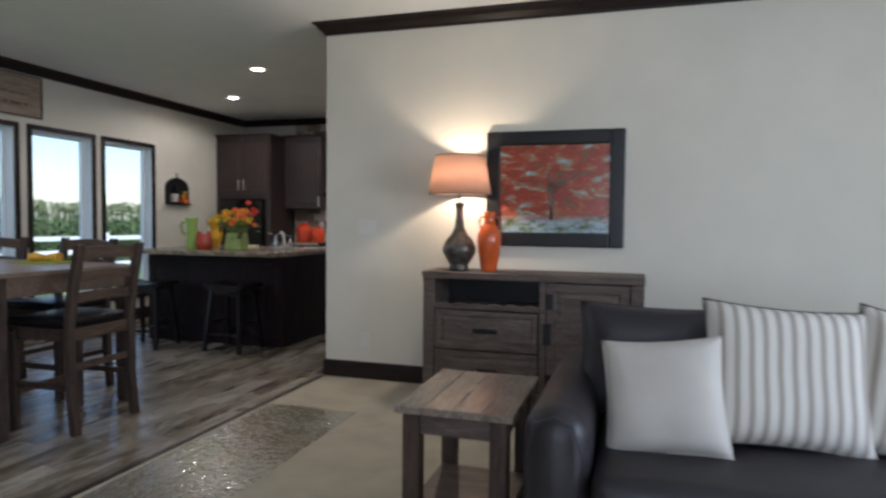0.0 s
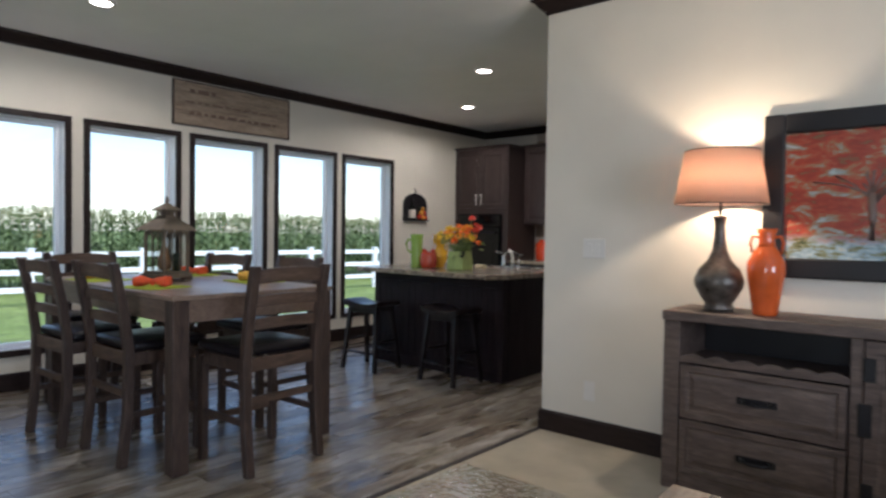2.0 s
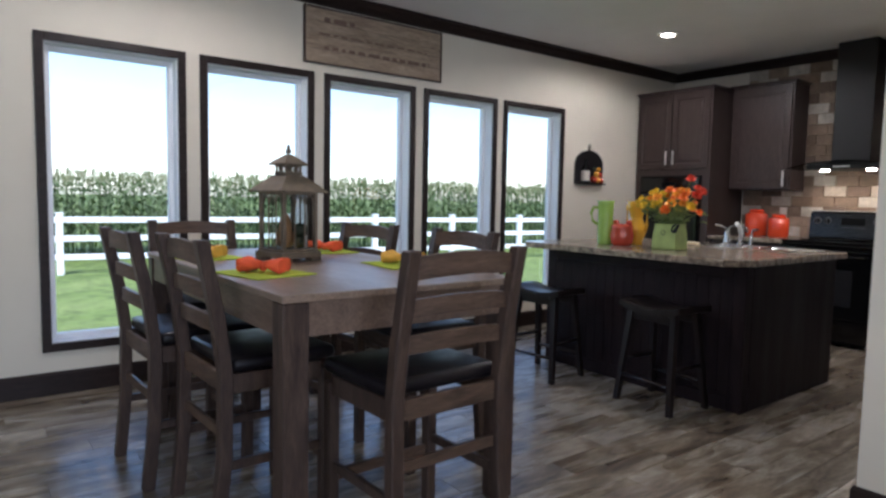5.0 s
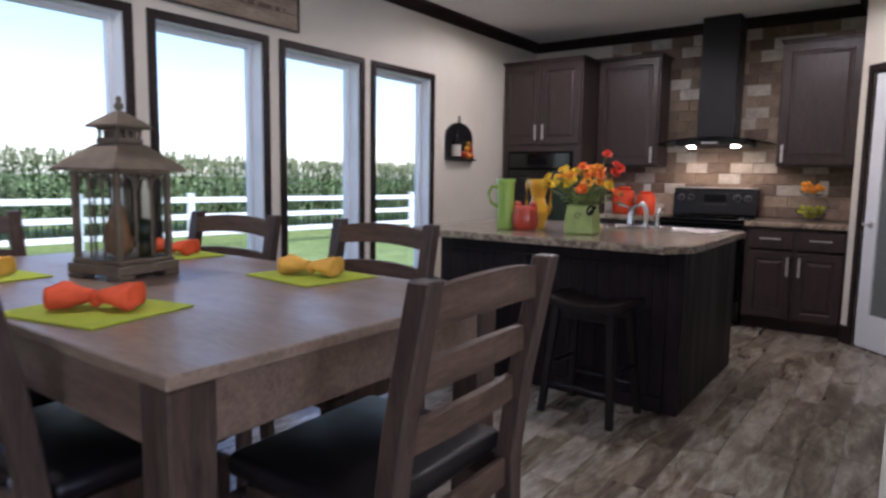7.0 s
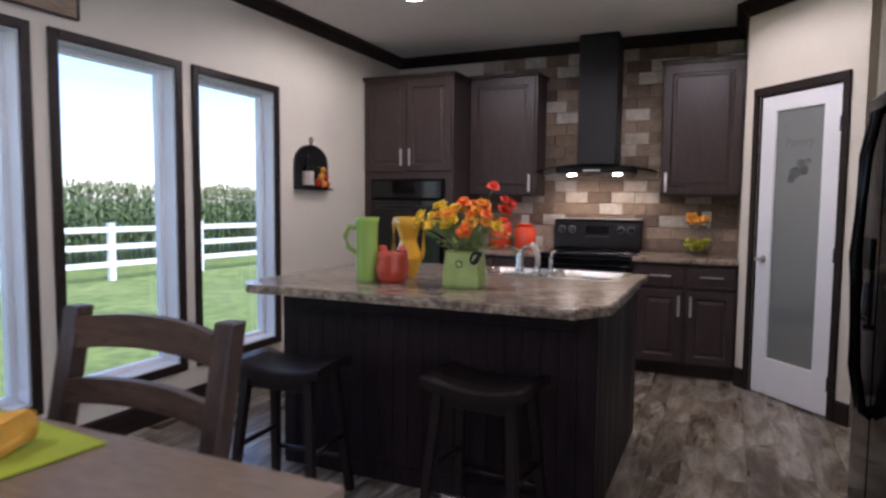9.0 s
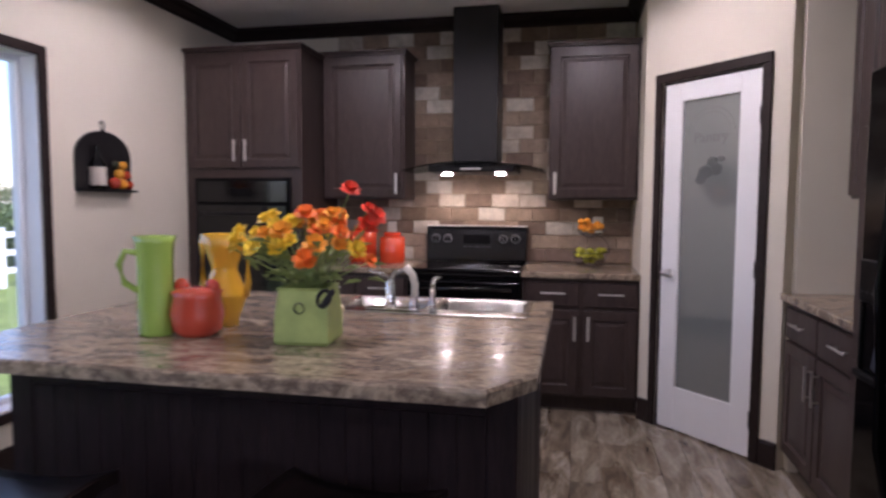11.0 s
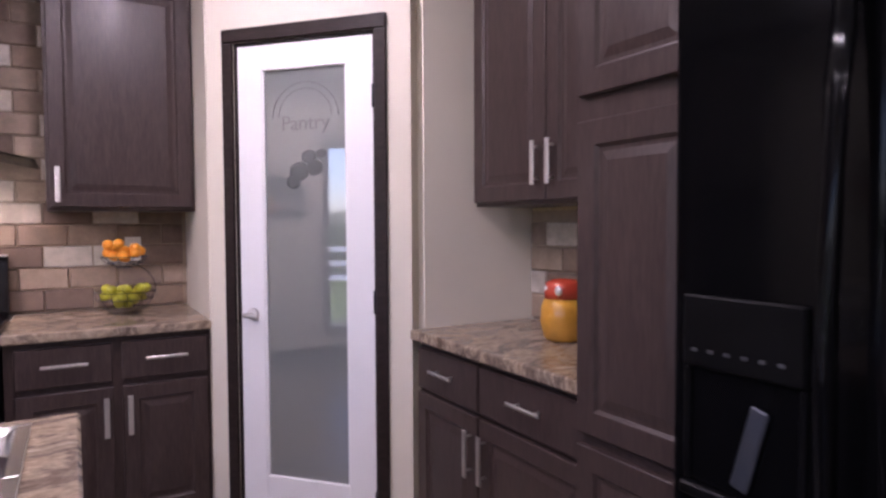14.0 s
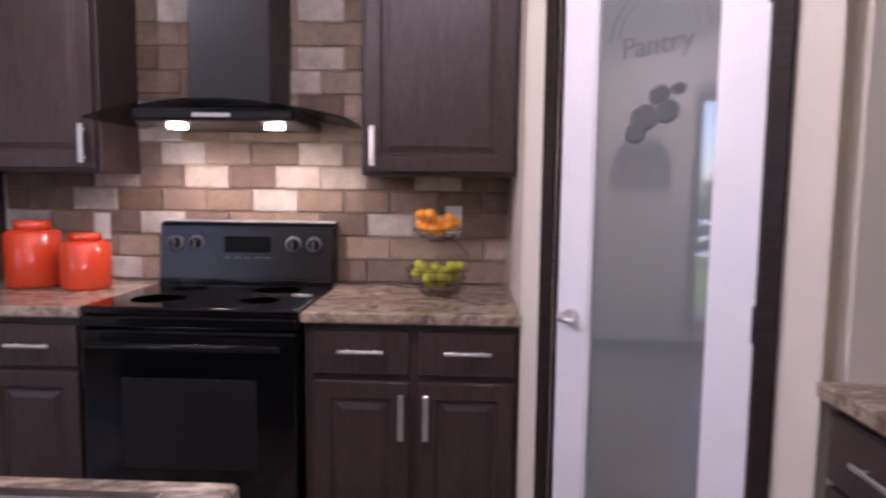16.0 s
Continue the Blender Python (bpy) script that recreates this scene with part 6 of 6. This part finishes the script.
out.append((-0.571, 0.645))
b = prism(out, SF + 0.006, SF + 0.026)
b.transform(Matrix(((1, 0, 0, 0), (0, 0, 1, 0), (0, 1, 0, 0), (0, 0, 0, 1))))
part("bottle_rack", b, SIDEW, sb, "scalloped wine rack board")
part("rack_shelf", box(S0 + 0.086, -0.571, SF + 0.03, SB - 0.014, 0.645, 0.66), SIDEW, sb)
for z0, z1 in ((0.375, 0.635), (0.105, 0.365)):
    dw = part("drawer", raised_door(S0 + 0.092, -0.578, z0, z1, SF - 0.004, 0.02, 0.028), SIDEW, sb)
    zc = (z0 + z1) / 2
    b = box(-1.01, -0.84, SF - 0.009, SF - 0.0045, zc - 0.016, zc + 0.016, 0.003)
    b = tube([(-0.99, SF - 0.008, zc + 0.006), (-0.97, SF - 0.03, zc - 0.004), (-0.925, SF - 0.034, zc - 0.008), (-0.88, SF - 0.03, zc - 0.004), (-0.86, SF - 0.008, zc + 0.006)], 0.007, 8, b)
    part("handle", b, BLACKM, dw, "black bail pull")
sd = part("door", raised_door(-0.519, S1 - 0.092, 0.105, 0.838, SF - 0.004, 0.02, 0.05), SIDEW, sb)
part("door_rail", box(-0.46, S1 - 0.15, SF - 0.008, SF - 0.0045, 0.56, 0.63, 0.002), SIDEW, sd)
for z in (0.72, 0.2):
    part("strap_hinge", box(-0.525, -0.480, SF - 0.011, SF - 0.0045, z - 0.05, z + 0.05, 0.003), BLACKM, sd)
part("latch", box(-0.54, -0.49, SF - 0.013, SF - 0.0045, 0.44, 0.58, 0.004), BLACKM, sd)

lpx, lpy, lpz = -1.155, 4.12, 0.8935
tl = thing("table_lamp", "lit table lamp, pewter base and rust shade", "table lamp", (lpx, lpy, lpz))
part("base", lathe([(0.068, 0), (0.07, 0.015), (0.062, 0.035), (0.085, 0.07), (0.113, 0.12), (0.116, 0.155), (0.095, 0.205), (0.055, 0.25), (0.034, 0.30), (0.026, 0.36), (0.025, 0.42), (0.032, 0.455), (0.036, 0.465), (0.012, 0.47)], (lpx, lpy, lpz), 32), LAMPB, tl)
part("stem", cyl((lpx, lpy, lpz + 0.47), (lpx, lpy, lpz + 0.62), 0.007, n=10), BLACKM, tl)
b = bmesh.new()
prof = [(0.216, 0.525), (0.2175, 0.525), (0.172, 0.785), (0.1705, 0.785)]
n = 44
rr = [[b.verts.new((lpx + r * math.cos(6.28319 * k / n), lpy + r * math.sin(6.28319 * k / n), lpz + z)) for k in range(n)] for r, z in prof]
for p, q in zip(rr, rr[1:] + rr[:1]):
    for k in range(n):
        b.faces.new((p[k], p[(k + 1) % n], q[(k + 1) % n], q[k])).smooth = True
bmesh.ops.recalc_face_normals(b, faces=b.faces)
sh = part("shade", b, SHADE, tl, "rust-coloured cloth shade")
for z, r in ((0.524, 0.217), (0.786, 0.1715)):
    part("rim", tube([(lpx + r * math.cos(t), lpy + r * math.sin(t), lpz + z) for t in [6.2832 * k / 44 for k in range(45)]], 0.003, 6), BLACKM, sh)
b = None
for a in (0.3, 2.4, 4.5):
    b = tube([(lpx, lpy, lpz + 0.615), (lpx + 0.214 * math.cos(a), lpy + 0.214 * math.sin(a), lpz + 0.54)], 0.0015, 5, b)
part("spider", b, BLACKM, sh)
part("bulb", ball((lpx, lpy, lpz + 0.655), 0.028, (1, 1, 1.25)), glow("warm_bulb", (1.0, 0.8, 0.52), 20.0), tl, "glowing bulb").visible_shadow = False
lamp("table_lamp_bulb", "POINT", 9, Matrix.Translation((lpx, lpy, lpz + 0.655)), (1.0, 0.80, 0.56), soft=0.03)

ov = thing("orange_vase", "tall glossy burnt orange ceramic vase", "vase", (-0.935, 4.09, lpz))
part("body", lathe([(0.052, 0), (0.055, 0.012), (0.07, 0.11), (0.083, 0.20), (0.081, 0.25), (0.055, 0.30), (0.036, 0.325), (0.034, 0.37), (0.046, 0.405), (0.040, 0.405), (0.028, 0.36), (0.05, 0.28)], (-0.935, 4.09, lpz), 28), VASEO, ov)
for s in (-1, 1):
    part("handle", tube([(-0.935 + s * 0.034, 4.09, lpz + 0.365), (-0.935 + s * 0.062, 4.09, lpz + 0.37), (-0.935 + s * 0.072, 4.09, lpz + 0.335), (-0.935 + s * 0.062, 4.09, lpz + 0.292)], 0.007, 8), VASEO, ov)

# ---------- end table ----------
et = thing("end_table", "small weathered wooden end table beside the sofa", "end table", (-0.58, 2.33, 0.010))
E0, E1, F0_, F1_, ez = -0.815, -0.37, 2.035, 2.645, 0.55
# top boards carry the window's sheen as a lighter wood colour
for k in range(4):
    a = E0 + k * (E1 - E0) / 4
    part("top_board", box(a + 0.0004, a + (E1 - E0) / 4 - 0.0004, F0_, F1_, ez - 0.028, ez, 0.002), wood("end_table_top_sheen", (0.15, 0.115, 0.09), (0.30, 0.235, 0.185), (6, 1, 6), 0.24, 0.08) if k == 0 else bpy.data.materials["end_table_top_sheen"], et)
for x in (E0 + 0.025, E1 - 0.09):
    for y in (F0_ + 0.025, F1_ - 0.09):
        part("leg", box(x, x + 0.065, y, y + 0.065, 0.0108, ez - 0.0285, 0.004), CHAIRW, et)
for y in (F0_ + 0.038, F1_ - 0.06):
    part("apron", box(E0 + 0.091, E1 - 0.091, y, y + 0.022, ez - 0.11, ez - 0.0285, 0.002), SIDEW, et)
for x in (E0 + 0.038, E1 - 0.06):
    part("apron", box(x, x + 0.022, F0_ + 0.091, F1_ - 0.091, ez - 0.11, ez - 0.0285, 0.002), CHAIRW, et)
part("shelf", box(E0 + 0.03, E1 - 0.03, F0_ + 0.091, F1_ - 0.091, 0.13, 0.15, 0.002), SIDEW, et)

# ---------- sofa ----------


def soft_box(x0, x1, y0, y1, z0, z1, r, puff=0.0):
    b = box(x0, x1, y0, y1, z0, z1, r, seg=4)
    c = Vector(((x0 + x1) / 2, (y0 + y1) / 2, (z0 + z1) / 2))
    hx_, hy_, hz_ = (x1 - x0) / 2, (y1 - y0) / 2, (z1 - z0) / 2
    if puff:
        bmesh.ops.subdivide_edges(b, edges=[e for e in b.edges if e.calc_length() > 0.12], cuts=5, use_grid_fill=True)
        for v in b.verts:
            u = v.co - c
            k = (1 - (u.x / hx_) ** 2) * (1 - (u.y / hy_) ** 2) + (1 - (u.x / hx_) ** 2) * (1 - (u.z / hz_) ** 2)
            n = noise.noise(v.co * 4.0) * 0.008
            if abs(u.z) > hz_ * 0.9:
                v.co.z += math.copysign(puff * max(0, (1 - (u.x / hx_) ** 2) * (1 - (u.y / hy_) ** 2)), u.z) + n
            elif abs(u.y) > hy_ * 0.9:
                v.co.y += math.copysign(puff * max(0, (1 - (u.x / hx_) ** 2) * (1 - (u.z / hz_) ** 2)), u.y) + n
    for f in b.faces:
        f.smooth = True
    return b


so = thing("sofa", "charcoal leather sofa with loose cushions", "sofa", (0.9, 2.4, 0.010))
part("base", soft_box(-0.20, 2.15, 1.88, 2.86, 0.06, 0.30, 0.03), SOFAL, so)
for x in (-0.2, 2.08):
    for y in (1.92, 2.78):
        part("foot", box(x, x + 0.06, y, y + 0.06, 0.0108, 0.0595, 0.004), BLACKM, so)
part("backrest", soft_box(-0.11, 2.05, 2.72, 2.92, 0.30, 0.83, 0.06), SOFAL, so)
for x0, x1 in ((-0.31, -0.10), (2.05, 2.26)):
    arm = part("arm", soft_box(x0, x1, 1.83, 2.88, 0.07, 0.645, 0.095), SOFAL, so)
    for y in (1.833,):
        pts = [(x0 + 0.022, y, 0.10), (x0 + 0.018, y - 0.002, 0.52), (x0 + 0.05, y, 0.60), ((x0 + x1) / 2, y, 0.622), (x1 - 0.05, y, 0.60), (x1 - 0.018, y - 0.002, 0.52), (x1 - 0.022, y, 0.10)]
        part("piping", tube(pts, 0.006, 6), SOFAL, arm)
for x0, x1 in ((-0.095, 0.975), (0.98, 2.045)):
    part("seat_cushion", soft_box(x0, x1, 1.83, 2.60, 0.302, 0.455, 0.05, 0.02), SOFAL, so)
    part("back_cushion", soft_box(x0, x1, 2.53, 2.718, 0.46, 0.80, 0.07, 0.03), SOFAL, so)


def pillow(w, h, t, m, material, label, trim=None):
    """A scatter cushion lying in the x-z plane, pinched towards its corners."""
    b = bmesh.new()
    n = 18
    sides = []
    for s in (-1, 1):
        g = []
        for j in range(n + 1):
            for i in range(n + 1):
                u, v = -1 + 2 * i / n, -1 + 2 * j / n
                bowx = u * (1 - 0.07 * (1 - v * v) * (abs(u) ** 3))
                bowz = v * (1 - 0.07 * (1 - u * u) * (abs(v) ** 3))
                thick = t / 2 * (max(0, (1 - u ** 4) * (1 - v ** 4))) ** 0.55
                thick *= 1 + 0.10 * noise.noise(Vector((u * 1.7, v * 1.7, s * 3 + w)))
                g.append(b.verts.new((bowx * w / 2, s * (thick + 0.0015), bowz * h / 2)))
        sides.append(g)
        for j in range(n):
            for i in range(n):
                k = j * (n + 1) + i
                b.faces.new((g[k], g[k + 1], g[k + n + 2], g[k + n + 1])).smooth = True
    edge_i = [i for i in range(n + 1)] + [(j + 1) * (n + 1) - 1 for j in range(1, n + 1)] + [n * (n + 1) + i for i in range(n - 1, -1, -1)] + [j * (n + 1) for j in range(n - 1, 0, -1)]
    for p, q in zip(edge_i, edge_i[1:] + edge_i[:1]):
        b.faces.new((sides[0][p], sides[0][q], sides[1][q], sides[1][p])).smooth = True
    rim = [((sides[0][p].co + sides[1][p].co) / 2).copy() for p in edge_i]
    bmesh.ops.recalc_face_normals(b, faces=b.faces)
    t_ = thing("throw_pillow", label, "pillow", m=m, group="pillows on the sofa")
    part("cover", b, material, t_)
    part("piping", tube(rim + rim[:1], 0.004, 6), trim or material, t_)


pillow(0.40, 0.395, 0.13, pose(0.125, 2.16, 0.635, -20, -7, -6), CREAMP, "plain cream scatter pillow on the dark sofa")
pillow(0.55, 0.50, 0.16, pose(0.525, 2.29, 0.705, -20, 4, 8), STRIPE, "cream and brown striped scatter pillow", trim=BLACKM)
pillow(0.55, 0.50, 0.16, pose(1.0, 2.36, 0.665, -18, 12, 4), STRIPE, "cream and brown striped scatter pillow in the middle", trim=BLACKM)

pillow(0.62, 0.44, 0.17, pose(0.12, 2.47, 0.69, -14, 1, 2), SOFAL, "charcoal leather loose back pillow with piped edge")

# ---------- film over the carpet ----------
b = bmesh.new()
nx, ny = 80, 300
g = [[b.verts.new((-2.26 + 0.62 * i / nx, 0.8 + 2.72 * j / ny, 0.0125 + 0.010 * abs(noise.noise(Vector((i * 0.26, j * 0.26, 2.0)))) + 0.004 * abs(noise.noise(Vector((i * 0.7, j * 0.7, 5.0)))))) for i in range(nx + 1)] for j in range(ny + 1)]
for j in range(ny):
    for i in range(nx):
        b.faces.new((g[j][i], g[j][i + 1], g[j + 1][i + 1], g[j + 1][i])).smooth = True
lone("carpet_film", b, FILM, "crinkled clear plastic film over the carpet", "plastic film")

# ---------- stone tiles ----------


def tile_mesh(name, w, h, t, seed):
    r = random.Random(seed)
    b = box(-w / 2, w / 2, -t, 0, -h / 2, h / 2)
    front = max(b.faces, key=lambda f: -f.normal.y)
    bmesh.ops.inset_region(b, faces=[front], thickness=0.006, depth=0.0)
    for v in b.verts:
        if v.co.y < -t * 0.5:
            if abs(v.co.x) > w / 2 - 0.003 or abs(v.co.z) > h / 2 - 0.003:
                v.co.y += t * 0.4
            v.co.x += r.uniform(-0.0025, 0.0025)
            v.co.z += r.uniform(-0.0025, 0.0025)
    me = bpy.data.meshes.new(name)
    b.to_mesh(me)
    b.free()
    me.materials.append(TILE)
    return me


def tiled(parent, u0, u1, z0, z1, m, hide, seed):
    r = random.Random(seed)
    tw, th = 0.203, 0.1015
    whole = [tile_mesh("tile", tw - 0.006, th - 0.006, 0.011, seed + k) for k in range(4)]
    half = [tile_mesh("half_tile", tw / 2 - 0.006, th - 0.006, 0.011, seed + k) for k in range(2)]
    row = 0
    z = z0
    while z + th <= z1 + 0.02:
        u = u0
        first = True
        while u < u1 - 0.05:
            w = tw / 2 if (first and row % 2) else tw
            first = False
            if u + w > u1 + 0.01:
                w = tw / 2
                if u + w > u1 + 0.01:
                    break
            c = (u + w / 2, z + th / 2)
            if not hide(*c):
                ob = new("tile", r.choice(whole if w == tw else half))
                ob.parent = parent
                ob.matrix_basis = m @ Matrix.Translation((c[0], -0.004 - r.uniform(0, 0.002), c[1]))
            u += w
        z += th
        row += 1


part("grout", box(-4.90, -2.652, BY - 0.005, BY - 0.001, 0.92, H - 0.09), GROUT, wall_back)
tiled(wall_back, -4.90, -2.655, 0.925, H - 0.10, Matrix.Translation((0, BY - 0.001, 0)),
      lambda u, z: (-3.93 < u < -3.61 and z > 1.68) or (-4.80 < u < -4.38 and 1.46 < z < 2.36) or (-3.15 < u < -2.7 and 1.46 < z < 2.36), 40)
KM = Matrix(((0, 1, 0, KX), (-1, 0, 0, 0), (0, 0, 1, 0), (0, 0, 0, 1)))
part("grout", box(KX - 0.005, KX - 0.001, 6.042, 7.018, 0.92, 1.389), GROUT, wall_kit_east)
tiled(wall_kit_east, -7.015, -6.04, 0.925, 1.34, KM @ Matrix.Translation((0, -0.001, 0)), lambda u, z: False, 60)

# ---------- floor planks ----------


def planks():
    """Planks run along y; those nearest the walk are parts, the rest one mesh."""
    r = random.Random(17)
    pw, pl = 0.152, 0.914
    b = box(-pw / 2 + 0.0006, pw / 2 - 0.0006, -pl / 2 + 0.0006, pl / 2 - 0.0006, -0.0055, 0.0, 0.0008)
    me = bpy.data.meshes.new("plank")
    b.to_mesh(me)
    b.free()
    me.materials.append(VINYL)
    rest = None
    x = WX
    col = 0
    while x < KX:
        y = SY - (col * 0.377) % pl
        while y < BY:
            a, e = max(y, SY), min(y + pl, BY)
            x1 = min(x + pw, KX)
            carpeted = x + pw > AX and e <= AY + 0.02
            if not carpeted and e - a > 0.02 and x1 - x > 0.01:
                if e - a > pl - 0.01 and x1 - x > pw - 0.001 and not (x1 > AX and a < AY) and a > 0.6:
                    ob = new("plank", me)
                    ob.parent = floor
                    ob.location = ((x + x1) / 2, (a + e) / 2, 0)
                else:
                    if x1 > AX and a < AY:
                        if x < AX - 0.04:
                            rest = box(x + 0.0006, AX - 0.001, a + 0.0006, min(e, AY) - 0.0006, -0.0055, 0, bm=rest)
                        a = max(a, AY)
                    if e - a > 0.01:
                        rest = box(x + 0.0006, x1 - 0.0006, a + 0.0006, e - 0.0006, -0.0055, 0, bm=rest)
            y += pl
        x += pw
        col += 1
    part("plank_rest", rest, VINYL, floor, kind="stuff")


planks()
